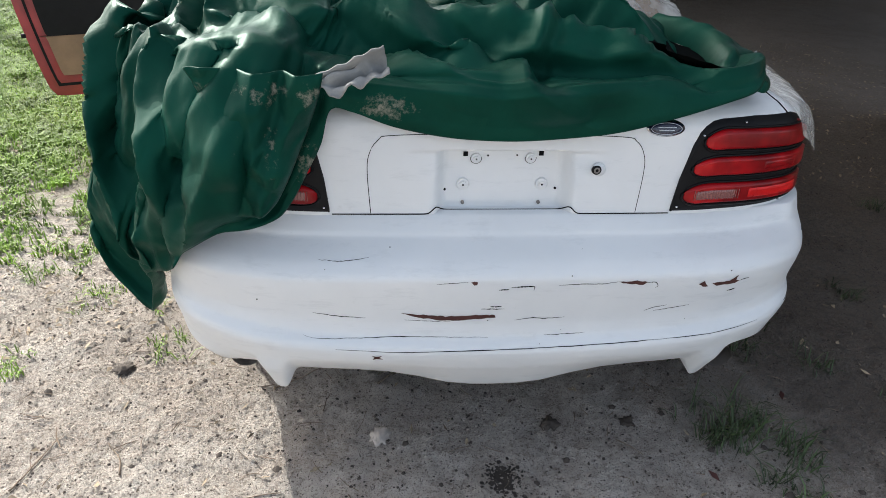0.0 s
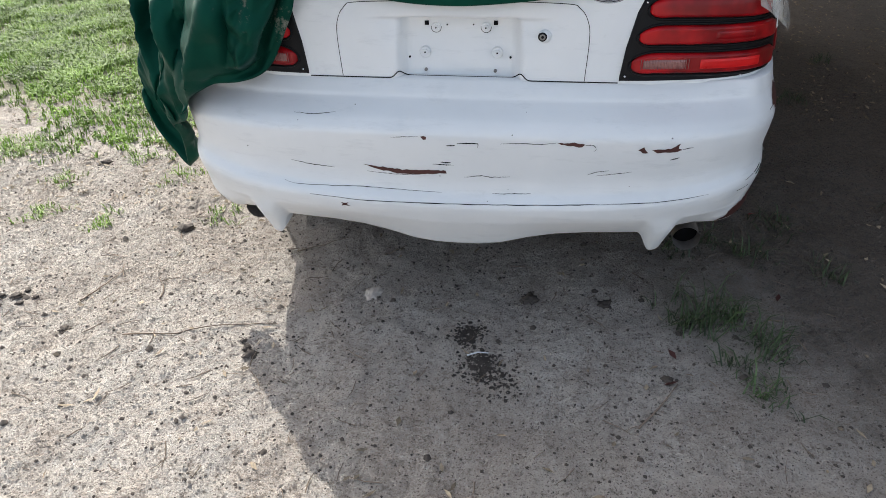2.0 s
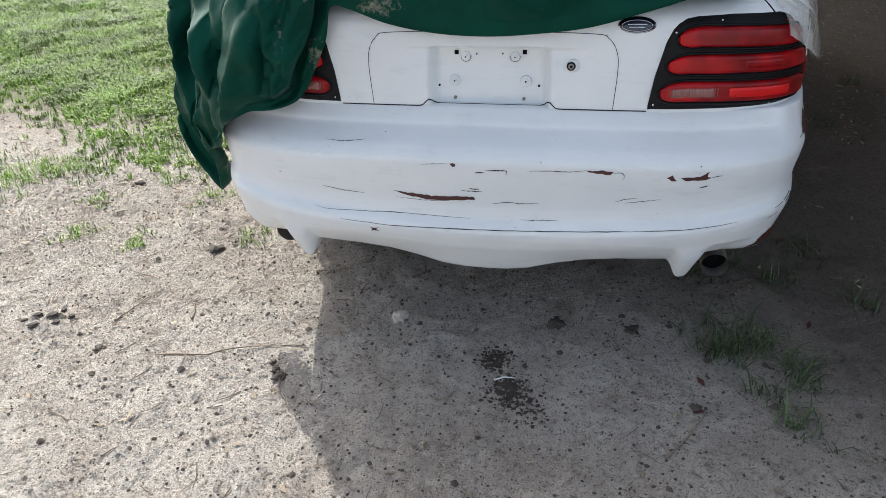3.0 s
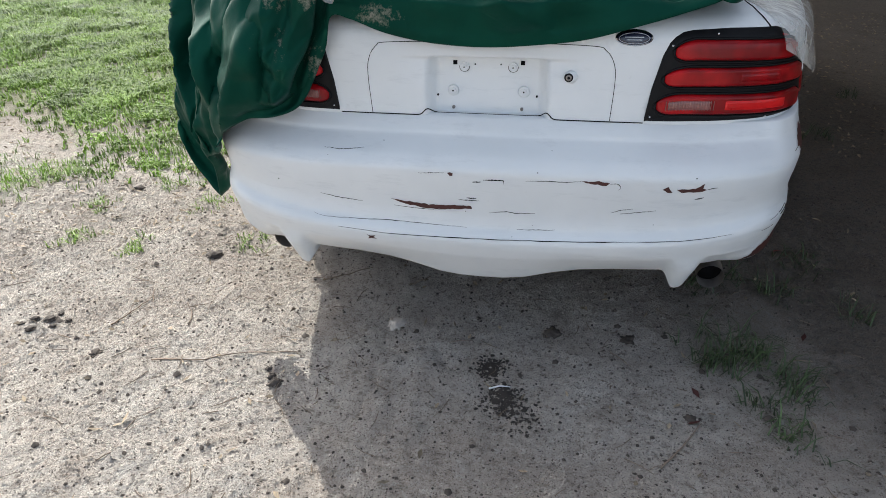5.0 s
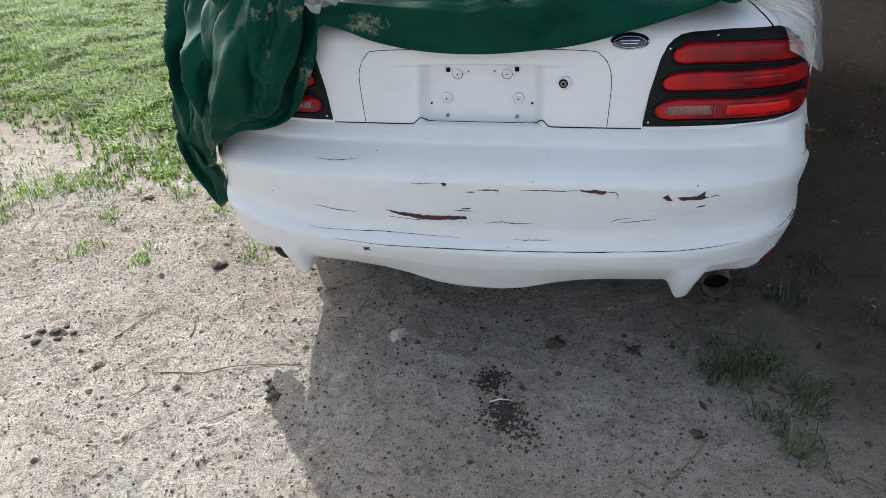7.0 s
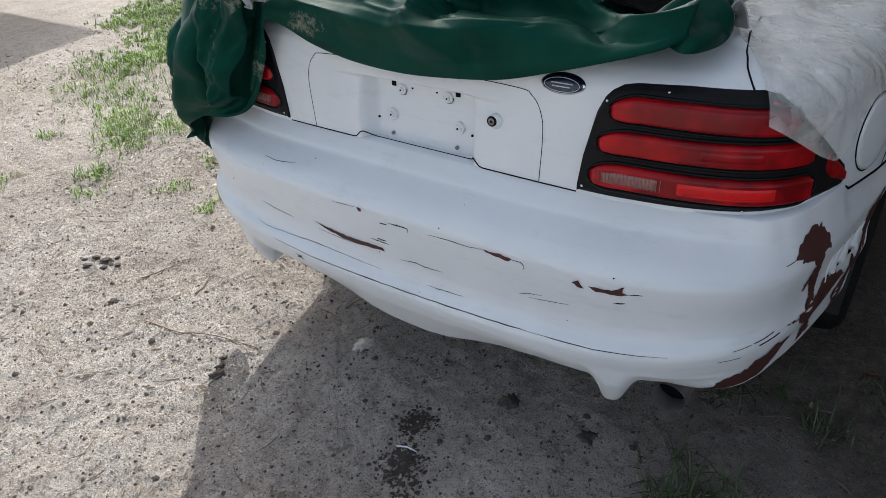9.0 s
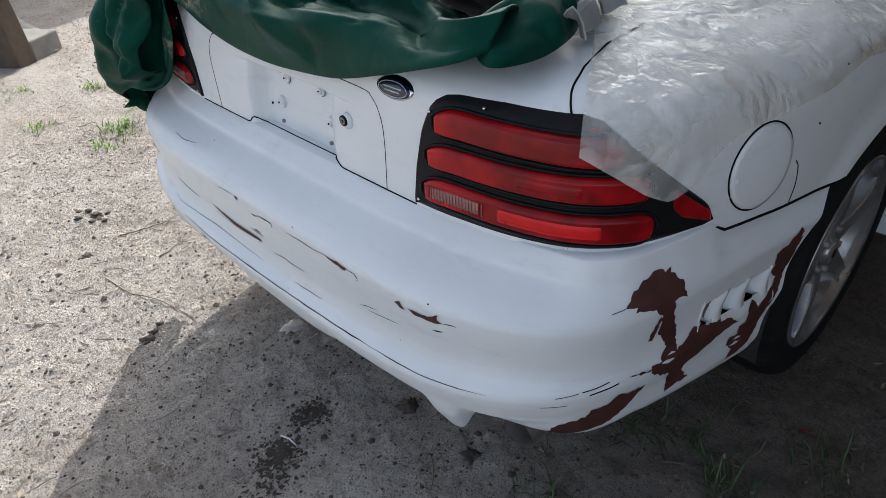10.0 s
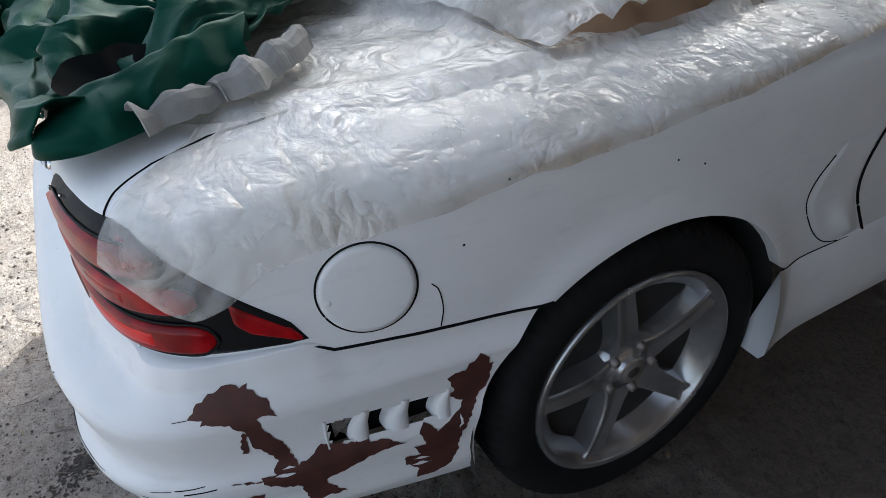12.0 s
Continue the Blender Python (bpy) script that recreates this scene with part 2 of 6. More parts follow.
CONCRETE = plain("pale_concrete", (0.24, 0.225, 0.205), 0.9, var=0.3, scale=6, bumps=0.4, bscale=80, dist=0.005)
GRASS = plain("grass_blade", (0.19, 0.31, 0.035), 0.6, var=0.55, scale=3.5, bumps=0)
# shaded copy of the grass: the shade by the car is in its colour
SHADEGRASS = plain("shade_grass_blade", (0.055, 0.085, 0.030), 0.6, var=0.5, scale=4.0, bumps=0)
# near-black that paints the shade inside a fold of the cover
FOLD_SHADE = plain("fold_shade_black", (0.004, 0.005, 0.005), 0.95, var=0.3, spec=0.05)
STRAW = plain("dry_leaf", (0.30, 0.235, 0.16), 0.8, var=0.5, scale=60, bumps=0)
CLOD = plain("dark_clod", (0.075, 0.060, 0.050), 0.95, var=0.5, scale=30, bumps=0.4)
YELLOW = plain("yellow_fabric", (0.65, 0.45, 0.03), 0.7, var=0.25, scale=9)
BAGS = plain("crumpled_bag_film", (0.30, 0.33, 0.33), 0.25, var=0.4, scale=12, bumps=0.6, bscale=40, dist=0.01)
for shade in (GRASS, SHADEGRASS, STRAW):
    g = shade.node_tree
    info = g.nodes.new("ShaderNodeNewGeometry")
    hsv = g.nodes.new("ShaderNodeHueSaturation")
    b = g.nodes["Principled BSDF"]
    link = b.inputs["Base Color"].links[0]
    src = link.from_socket
    rng = g.nodes.new("ShaderNodeMapRange")
    rng.inputs[3].default_value, rng.inputs[4].default_value = 0.55, 1.5
    g.links.new(info.outputs["Random Per Island"], rng.inputs[0])
    g.links.new(rng.outputs[0], hsv.inputs["Value"])
    g.links.new(src, hsv.inputs["Color"])
    g.links.new(hsv.outputs[0], b.inputs["Base Color"])


# ---- mesh helpers ----
def mesh_from(name, verts, faces, material, smooth=True):
    me = bpy.data.meshes.new(name)
    me.from_pydata([tuple(map(float, v)) for v in verts], [], faces)
    me.materials.append(material)
    if smooth:
        me.polygons.foreach_set("use_smooth", [True] * len(me.polygons))
    me.update()
    return me


def part_mesh(name, verts, faces, material, parent=None, label="", smooth=True):
    ob = new(name, mesh_from(name, verts, faces, material, smooth))
    if parent:
        ob.parent = parent
    return tagged(ob, label)


def part(name, bm, material, parent=None, label="", smooth=True):
    me = bpy.data.meshes.new(name)
    bm.to_mesh(me)
    bm.free()
    me.materials.append(material)
    if smooth:
        me.polygons.foreach_set("use_smooth", [True] * len(me.polygons))
    ob = new(name, me)
    if parent:
        ob.parent = parent
    return tagged(ob, label)


def grid_faces(nu, nv, keep=None, flip=False):
    f = []
    for i in range(nu - 1):
        for j in range(nv - 1):
            if keep is not None and not keep[i, j]:
                continue
            q = (i * nv + j, (i + 1) * nv + j, (i + 1) * nv + j + 1, i * nv + j + 1)
            f.append(q[::-1] if flip else q)
    return f


def catmull(points, n):
    """A smooth polyline of n points through a few control points, even in length."""
    p = np.array(points, float)
    q = np.vstack([2 * p[0] - p[1], p, 2 * p[-1] - p[-2]])
    out = []
    for i in range(len(p) - 1):
        a, b, c, d = q[i:i + 4]
        for t in np.linspace(0, 1, 40, endpoint=False):
            out.append(0.5 * (2 * b + (c - a) * t + (2 * a - 5 * b + 4 * c - d) * t * t + (3 * b - a - 3 * c + d) * t ** 3))
    out.append(p[-1])
    out = np.array(out)
    s = np.concatenate([[0], np.cumsum(np.linalg.norm(np.diff(out, axis=0), axis=1))])
    t = np.linspace(0, s[-1], n)
    return np.stack([np.interp(t, s, out[:, k]) for k in range(p.shape[1])], 1)


def sstep(a, b, x):
    t = np.clip((x - a) / (b - a), 0, 1)
    return t * t * (3 - 2 * t)


def tube_mesh(path, radius, sides=6):
    """Vertices and faces of a tube along a path of points; radius may vary."""
    path = [Vector(p) for p in path]
    rad = radius if hasattr(radius, "__len__") else [radius] * len(path)
    v, f = [], []
    for i, p in enumerate(path):
        d = (path[min(i + 1, len(path) - 1)] - path[max(i - 1, 0)]).normalized()
        a = d.orthogonal().normalized() if abs(d.z) > 0.9 else d.cross(Vector((0, 0, 1))).normalized()
        c = d.cross(a)
        for k in range(sides):
            w = 2 * math.pi * k / sides
            v.append(p + (a * math.cos(w) + c * math.sin(w)) * rad[i])
    for i in range(len(path) - 1):
        for k in range(sides):
            f.append((i * sides + k, i * sides + (k + 1) % sides, (i + 1) * sides + (k + 1) % sides, (i + 1) * sides + k))
    f.append(tuple(range(sides))[::-1])
    f.append(tuple(range((len(path) - 1) * sides, len(path) * sides)))
    return v, f


def rounded_box(bm, size, at=(0, 0, 0), rot=(0, 0, 0), bevel=0.004, segments=2):
    made = bmesh.ops.create_cube(bm, size=1.0, matrix=pose(*at, *rot) @ Matrix.Diagonal((*size, 1)))
    edges = list({e for v in made["verts"] for e in v.link_edges})
    if bevel:
        bmesh.ops.bevel(bm, geom=edges, offset=bevel, segments=segments, affect='EDGES', profile=0.5)


def lathe(profile, n, axis="x", centre=(0, 0, 0)):
    """A ring of revolution of (radius, along) pairs about an axis."""
    v, f = [], []
    for i in range(n):
        a = 2 * math.pi * i / n
        for r, h in profile:
            p = (h, r * math.cos(a), r * math.sin(a)) if axis == "x" else (r * math.cos(a), r * math.sin(a), h)
            v.append((p[0] + centre[0], p[1] + centre[1], p[2] + centre[2]))
    m = len(profile)
    for i in range(n):
        for j in range(m - 1):
            k = (i + 1) % n
            f.append((i * m + j, k * m + j, k * m + j + 1, i * m + j + 1))
    return v, f


# ---- ground ----
def ground_height(x, y):
    z = 0.016 * noise.noise((x * 0.9, y * 0.9, 3.1)) + 0.012 * noise.noise((x * 3.3, y * 3.3, 7.7)) + 0.008 * noise.noise((x * 11, y * 11, 1.3))
    z += 0.0062 * noise.noise((x * 27, y * 27, 5.3)) + 0.0036 * noise.noise((x * 61, y * 61, 2.3))
    for wx, wy in ((0.80, 1.06), (-0.80, 1.06), (0.80, 3.63), (-0.80, 3.63)):
        z += 0.05 * math.exp(-((x - wx) ** 2 + (y - wy) ** 2) / 0.20)
    return z


def build_ground():
    near_x = np.arange(-2.6, 2.0, 0.014)
    near_y = np.arange(-1.2, 2.4, 0.014)
    far = [0.15, 0.4, 0.9, 1.8, 3.5, 7, 14, 30, 70, 160, 400, 900]
    xs = np.concatenate([[near_x[0] - d for d in far[::-1]], near_x, [near_x[-1] + d for d in far]])
    ys = np.concatenate([[near_y[0] - d for d in far[::-1]], near_y, [near_y[-1] + d for d in far]])
    v = [(x, y, ground_height(x, y)) for x in xs for y in ys]
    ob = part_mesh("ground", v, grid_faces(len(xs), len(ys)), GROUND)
    tagged(ob, "pale sandy dirt yard with dark specks and soil darkened for shade", "ground", kind="structure")


build_ground()

# ---- added shade blockers, out of view: a high sheet, low sheets and walls ----
EDGE = Vector((0.82, -0.572, 0))
TO_SUN = Vector((-0.65, 0.76, 0)) / math.tan(radians(39))


def board_sheet(name, corners, z, parent, n):
    """Boards side by side between two edges of a four-cornered shade sheet."""
    a, b, c, d = [Vector(p) for p in corners]
    v, f = [], []
    for k in range(n):
        s, t = k / n, (k + 0.985) / n
        base = len(v)
        for h in (z, z + 0.04):
            for p in (a.lerp(b, s), a.lerp(b, t), d.lerp(c, t), d.lerp(c, s)):
                v.append((p.x, p.y, h))
        f += [tuple(base + i for i in q) for q in ((3, 2, 1, 0), (4, 5, 6, 7), (0, 1, 5, 4), (1, 2, 6, 5), (2, 3, 7, 6), (3, 0, 4, 7))]
    return part_mesh(name, v, f, WOOD, parent, smooth=False)


def build_shade_blockers():
    roof = new("shade_blockers")
    tagged(roof, "unseen boards and walls added to shade the parked car and yard", "roof", kind="structure")
    high = 4.3
    shift = TO_SUN * high
    first = Vector((-0.44, -0.14, 0))
    quad = [first, first + EDGE * 3.6, Vector((5.5, -2.4, 0)), Vector((1.6, 3.4, 0))]
    # set towards the sun so that its edge casts the ground's shade line
    board_sheet("sun_blocker_boards", [tuple(p + shift) for p in quad], high, roof, 14)
    # low sheets and walls added to darken the car's right side and ground
    board_sheet("sky_blocker_boards", [(1.4, 0.1, 0), (1.4, 2.0, 0), (3.3, 2.0, 0), (3.3, 0.1, 0)], 2.1, roof, 9)
    board_sheet("sky_blocker_boards", [(0.80, 2.02, 0), (0.50, 4.14, 0), (3.3, 4.14, 0), (3.3, 2.02, 0)], 1.8, roof, 10)
    board_sheet("sky_blocker_boards", [(-0.6, 4.3, 0), (-0.9, 8.6, 0), (7.5, 8.6, 0), (7.5, 4.3, 0)], 2.1, roof, 20)
    board_sheet("sky_blocker_boards", [(0.90, 0.85, 0), (0.90, 2.0, 0), (1.38, 2.0, 0), (1.38, 0.85, 0)], 2.2, roof, 5)
    board_sheet("sky_blocker_boards", [(-0.1, 2.05, 0), (-0.1, 4.2, 0), (1.4, 4.2, 0), (1.4, 2.05, 0)], 2.35, roof, 10)
    bm = bmesh.new()
    rounded_box(bm, (0.10, 3.4, 2.5), (3.35, 1.5, 1.2), bevel=0.01)
    part("sky_blocker_wall", bm, WOOD, roof, smooth=False)
    bm = bmesh.new()
    rounded_box(bm, (6.8, 0.10, 2.6), (4.3, 8.6, 1.25), bevel=0.01)
    part("sky_blocker_wall", bm, WOOD, roof, smooth=False)
    # added to darken the yard around the bags
    board_sheet("yard_blocker_boards", [(-8.55, -1.2, 0), (-8.55, 4.2, 0), (-6.6, 4.2, 0), (-5.3, -1.2, 0)], 2.25, roof, 16)
    # unseen post, added with the boards
    bm = bmesh.new()
    rounded_box(bm, (0.14, 0.14, 5.3), (-5.6, 7.4, 2.6), bevel=0.01)
    part("post", bm, WOOD, roof, smooth=False)


build_shade_blockers()

# ---- the car ----
car = new("car")
tagged(car, "white two-door convertible with peeling paint and cracked rear bumper", "car")

WHEEL_Y, WHEEL_Z, FRONT_Y = 1.06, 0.378, 3.633

# plan of the bumper: from the middle of the tail round the corner to the wheel arch
BUMPER_PLAN = catmull([(0, 0), (0.30, 0.002), (0.47, 0.010), (0.56, 0.024), (0.665, 0.058), (0.748, 0.112), (0.798, 0.182), (0.828, 0.268), (0.848, 0.36), (0.869, 0.50), (0.887, 0.62), (0.910, 0.77), (0.915, 0.815)], 400)
BODY_PLAN = catmull([(0, 0), (0.39, 0.002), (0.52, 0.012), (0.62, 0.032), (0.70, 0.065), (0.755, 0.115), (0.795, 0.19), (0.823, 0.275), (0.850, 0.37), (0.872, 0.47), (0.887, 0.61), (0.900, 0.85), (0.905, 1.2), (0.908, 1.6), (0.912, 2.4), (0.905, 3.1), (0.885, 3.7), (0.82, 4.12), (0.62, 4.33), (0.3, 4.40), (0, 4.41)], 2400)


class Plan:
    """A plan curve by length, with its inward normal."""
    def __init__(self, pts, y0):
        self.p, self.y0 = pts, y0
        d = np.gradient(pts, axis=0)
        self.s = np.concatenate([[0], np.cumsum(np.linalg.norm(np.diff(pts, axis=0), axis=1))])
        d /= np.linalg.norm(d, axis=1)[:, None]
        self.n = np.stack([-d[:, 1], d[:, 0]], 1)
        self.length = self.s[-1]

    def at(self, s):
        a = np.abs(s)
        g = [np.interp(a, self.s, c) for c in (self.p[:, 0], self.p[:, 1], self.n[:, 0], self.n[:, 1])]
        k = np.where(np.asarray(s) < 0, -1.0, 1.0)
        return g[0] * k, g[1] + self.y0, g[2] * k, g[3]

    def of_x(self, x):
        return math.copysign(float(np.interp(abs(x), self.p[:600, 0], self.s[:600])), x)

    def of_y(self, y):
        half = len(self.p)
        return float(np.interp(y - self.y0, self.p[:half, 1], self.s[:half]))


BP, UP = Plan(BUMPER_PLAN, 0.05), Plan(BODY_PLAN, 0.172)

B_LEVELS = np.array([(0.300, 0.046, 0.028), (0.345, 0.018, 0.014), (0.385, -0.006, 0.007), (0.415, -0.017, 0.002), (0.434, -0.020, 0.000), (0.447, -0.016, 0.002),
                     (0.464, 0.002, 0.006), (0.495, 0.008, 0.008), (0.55, 0.003, 0.007), (0.605, -0.003, 0.003), (0.630, -0.003, 0.000), (0.641, 0.003, 0.001),
                     (0.660, 0.024, 0.006), (0.684, 0.071, 0.013), (0.693, 0.087, 0.016), (0.700, 0.090, 0.018), (0.715, 0.104, 0.021), (0.734, 0.124, 0.025)])
U_LEVELS = np.array([(0.25, 0.0, 0.02), (0.50, 0.0, 0.0), (0.70, 0.0, 0.0), (0.735, 0.0, 0.0), (0.80, 0.002, 0.004), (0.87, 0.004, 0.010), (0.92, 0.008, 0.020), (0.945, 0.014, 0.032), (0.962, 0.026, 0.050),
                     (0.978, 0.050, 0.082), (0.990, 0.090, 0.125), (0.998, 0.140, 0.165), (1.002, 0.185, 0.200)])


def level(table, z, k):
    c = np.asarray(table)
    m = np.gradient(c[:, k], c[:, 0])
    i = np.clip(np.searchsorted(c[:, 0], z) - 1, 0, len(c) - 2)
    h = c[i + 1, 0] - c[i, 0]
    t = np.clip((z - c[i, 0]) / h, 0, 1)
    lin = c[i, k] + (c[i + 1, k] - c[i, k]) * t
    cub = (2 * t ** 3 - 3 * t ** 2 + 1) * c[i, k] + (t ** 3 - 2 * t ** 2 + t) * h * m[i] + (-2 * t ** 3 + 3 * t ** 2) * c[i + 1, k] + (t ** 3 - t ** 2) * h * m[i + 1]
    return 0.5 * lin + 0.5 * cub


def bumper_top(s):
    """Height of the bumper's upper edge: level across the tail, falling along the flank."""
    x, y, _, _ = BP.at(s)
    return np.interp(y, [0.05, 0.40, 0.446, 0.484, 0.574, 0.651, 0.758, 0.82], [0.734, 0.738, 0.736, 0.714, 0.710, 0.704, 0.692, 0.688])


def bumper_bottom(s):
    """Lower edge: a deep middle, two teeth beside the tailpipes, cut-outs, then the flank."""
    a = np.abs(s)
    z = np.interp(a, [0, 0.06, 0.12, 0.20, 0.27, 0.36, 0.48, 0.60, 0.66, 0.75, 0.85, 0.95, 1.10, 1.3], [0.286, 0.287, 0.295, 0.318, 0.333, 0.342, 0.346, 0.362, 0.366, 0.352, 0.345, 0.350, 0.335, 0.315])
    z = z - 0.022 * np.exp(-((np.asarray(s) + 0.70) / 0.10) ** 2)
    z = z - np.where(np.asarray(s) < 0, 0.074, 0.066) * np.exp(-np.abs((a - 0.546) / 0.036) ** 3.2)
    return z


def bumper_point(s, z, out=0.0):
    """A point of the bumper's skin at length s and height z, moved out along its plan normal."""
    s, z = np.asarray(s, float), np.asarray(z, float)
    x, y, nx, ny = BP.at(s)
    top, bot = bumper_top(s), bumper_bottom(s)
    rise = 0.095 * np.minimum(np.abs(s), 0.75) ** 2 * sstep(0.36, 0.43, z) * (1 - sstep(0.52, 0.61, z))
    zl = np.where(z > 0.61, 0.61 + (z - 0.61) * (0.734 - 0.61) / (top - 0.61), z)
    zl = np.where(z < 0.415, 0.300 + (z - bot) * (0.415 - 0.300) / (0.415 - bot), zl)
    zl = np.clip(zl - rise, 0.300, 0.734)
    w = ny ** 2
    inset = level(B_LEVELS, zl, 1) * w + level(B_LEVELS, zl, 2) * (1 - w) - out
    # below the crease the corner tucks in
    a = np.abs(s)
    inset = inset + np.where(s < 0, 0.002, 0.006) * sstep(0.52, 0.80, a) * (1 - sstep(0.95, 1.25, a)) * np.clip((0.60 - z) / 0.17, 0, 1)
    return np.stack([x + nx * inset, y + ny * inset, z + 0 * x], -1)


def arch_s(z):
    """How far round the bumper reaches at a height: to the wheel arch."""
    y = WHEEL_Y - np.sqrt(np.maximum(0.379 ** 2 - (z - WHEEL_Z) ** 2, 0.03))
    return np.interp(np.minimum(y, 0.86) - BP.y0, BP.p[:, 1], BP.s)


VENT = (0.440, 0.640)


def in_vent(y, z):
    t = (y - VENT[0]) / (VENT[1] - VENT[0])
    return (t > 0) & (t < 1) & (z < 0.579 - 0.018 * t) & (z > 0.526 - 0.014 * t)


def build_bumper():
    nu, nv = 421, 92
    t = np.linspace(-1, 1, nu)
    j = np.linspace(0, 1, nv)
    base = t * BP.length
    zz = np.zeros((nu, nv))
    for _ in range(3):
        top, bot = bumper_top(base), bumper_bottom(base)
        zz = bot[:, None] + (top - bot)[:, None] * j[None, :]
    ss = t[:, None] * arch_s(zz)
    top, bot = bumper_top(ss), bumper_bottom(ss)
    zz = bot + (top - bot) * j[None, :]
    P = bumper_point(ss, zz)
    # inner returns along the lower and upper edges
    low2 = P[:, 0].copy()
    low2[:, 2] += 0.018
    x, y, nx, ny = BP.at(ss[:, 0])
    low2[:, 0] += nx * 0.06
    low2[:, 1] += ny * 0.06
    up2 = P[:, -1].copy()
    x, y, nx, ny = BP.at(ss[:, -1])
    up2[:, 0] += nx * 0.07
    up2[:, 1] += ny * 0.07
    up2[:, 2] -= 0.004
    P = np.concatenate([low2[:, None], P, up2[:, None]], 1)
    mid = (P[:-1, :-1] + P[1:, 1:]) / 2
    keep = ~(in_vent(mid[..., 1], mid[..., 2]) & (np.abs(mid[..., 0]) > 0.8))
    return part_mesh("rear_bumper", P.reshape(-1, 3), grid_faces(nu, nv + 2, keep), PAINT, car, "scratched white bumper cover, paint split in long cracks")


bumper = build_bumper()

LEDGE = 0.882


def recess(x, z):
    """Depth of the number-plate pocket and its shallow wings in the boot lid."""
    a = np.abs(x)
    pocket = 0.052 * (1 - sstep(0.136, 0.162, a))
    wing = 0.012 * (1 - sstep(0.15, 0.255, a)) * sstep(0.80, LEDGE, z)
    up = 1 - sstep(LEDGE - 0.004, LEDGE + 0.004, z)
    return np.maximum(pocket * (0.80 + 0.20 * sstep(0.735, 0.85, z)), wing) * up


def belt(y):
    return np.interp(y, [0.17, 1.3, 2.0, 3.0, 3.5, 4.1, 4.6], [1.002, 1.002, 0.985, 0.955, 0.92, 0.84, 0.72])


def body_low(s):
    """Lower edge of the body skin: bumper seam, wheel arches, sill line."""
    x, y, _, _ = UP.at(s)
    seam = np.interp(y, [0.172, 0.40, 0.446, 0.484, 0.574, 0.651, 0.758, 0.82], [0.730, 0.734, 0.734, 0.712, 0.708, 0.702, 0.690, 0.686])
    z = np.where(y < 0.845, seam, 0.505)
    for cy in (WHEEL_Y, FRONT_Y):
        r = 0.374
        inside = np.abs(y - cy) < r
        z = np.where(inside & (y > 0.845), np.maximum(z, WHEEL_Z + np.sqrt(np.maximum(r * r - (y - cy) ** 2, 0))), z)
    return z


def body_point(s, z, out=0.0, pocket=True):
    s, z = np.asarray(s, float), np.asarray(z, float)
    x, y, nx, ny = UP.at(s)
    zn = np.where(z > 0.70, 0.70 + (z - 0.70) * 0.302 / (belt(y) - 0.70), z)
    zn = np.clip(zn, 0.25, 1.002)
    w = ny ** 2
    inset = level(U_LEVELS, zn, 1) * w + level(U_LEVELS, zn, 2) * (1 - w)
    for cy in (WHEEL_Y, FRONT_Y):
        d = np.sqrt((y - cy) ** 2 + (z - WHEEL_Z) ** 2)
        inset = inset - 0.014 * np.exp(-((d - 0.372) / 0.045) ** 2) * (np.abs(nx) > 0.8)
    inset = inset + 0.009 * np.exp(-((z - belt(y) + 0.060) / 0.013) ** 2) * sstep(1.10, 1.55, y) * (1 - sstep(2.9, 3.2, y)) * (np.abs(nx) > 0.8)
    if pocket:
        inset = inset + recess(x, z) * (y < 0.3)
    inset = inset - out
    return np.stack([x + nx * inset, y + ny * inset, z + 0 * x], -1)


def build_body():
    corner = np.concatenate([np.arange(0, 1.7, 0.0075), np.arange(1.7, UP.length, 0.025), [UP.length]])
    s = np.concatenate([-corner[:0:-1], corner])
    low = body_low(s)
    j1, j2 = np.linspace(0, 1, 46), np.linspace(0, 1, 22)[1:]
    _, y, _, _ = UP.at(s)
    top = belt(y)
    brk = 0.70 + (top - 0.70) * 0.72
    zz = np.concatenate([low[:, None] + (brk - low)[:, None] * j1, brk[:, None] + (top - brk)[:, None] * j2], 1)
    P = body_point(s[:, None] + 0 * zz, zz)
    n, m = zz.shape
    v = list(P.reshape(-1, 3))
    f = grid_faces(n, m)
    ob = part_mesh("body", v, f, PAINT, car, "dull white painted body with thin panel gaps")
    # turned-in edge of the arches and sills
    inner = P[:, 0].copy()
    x, y, nx, ny = UP.at(s)
    inner[:, 0] += nx * 0.03
    inner[:, 1] += ny * 0.03
    part_mesh("body_return", list(P[:, 0]) + list(inner), [(i, n + i, n + i + 1, i + 1) for i in range(n - 1)], PAINT, ob)
    # deck and bonnet close the ring at the top
    ring = P[:, -1]
    for name, sel in (("deck", ring[:, 1] < 1.0), ("bonnet", ring[:, 1] > 3.1)):
        ids = [i for i in range(n) if sel[i]]
        if name == "deck":
            pts = [ring[i] for i in ids]
        else:
            front = [i for i in ids if s[i] > 0] + [i for i in ids if s[i] <= 0]
            pts = [ring[i] for i in front]
        c = np.mean(pts, 0)
        c[2] = max(p[2] for p in pts) + 0.004
        k = len(pts)
        part_mesh(name, pts + [c], [(i, (i + 1) % k, k) for i in range(k)], PAINT, car)
    return ob, ring, s


body, RING, RING_S = build_body()


def strip_along(points, width, material, name, parent, label=""):
    v, f = tube_mesh(points, width, 5)
    return part_mesh(name, v, f, material, parent, label)


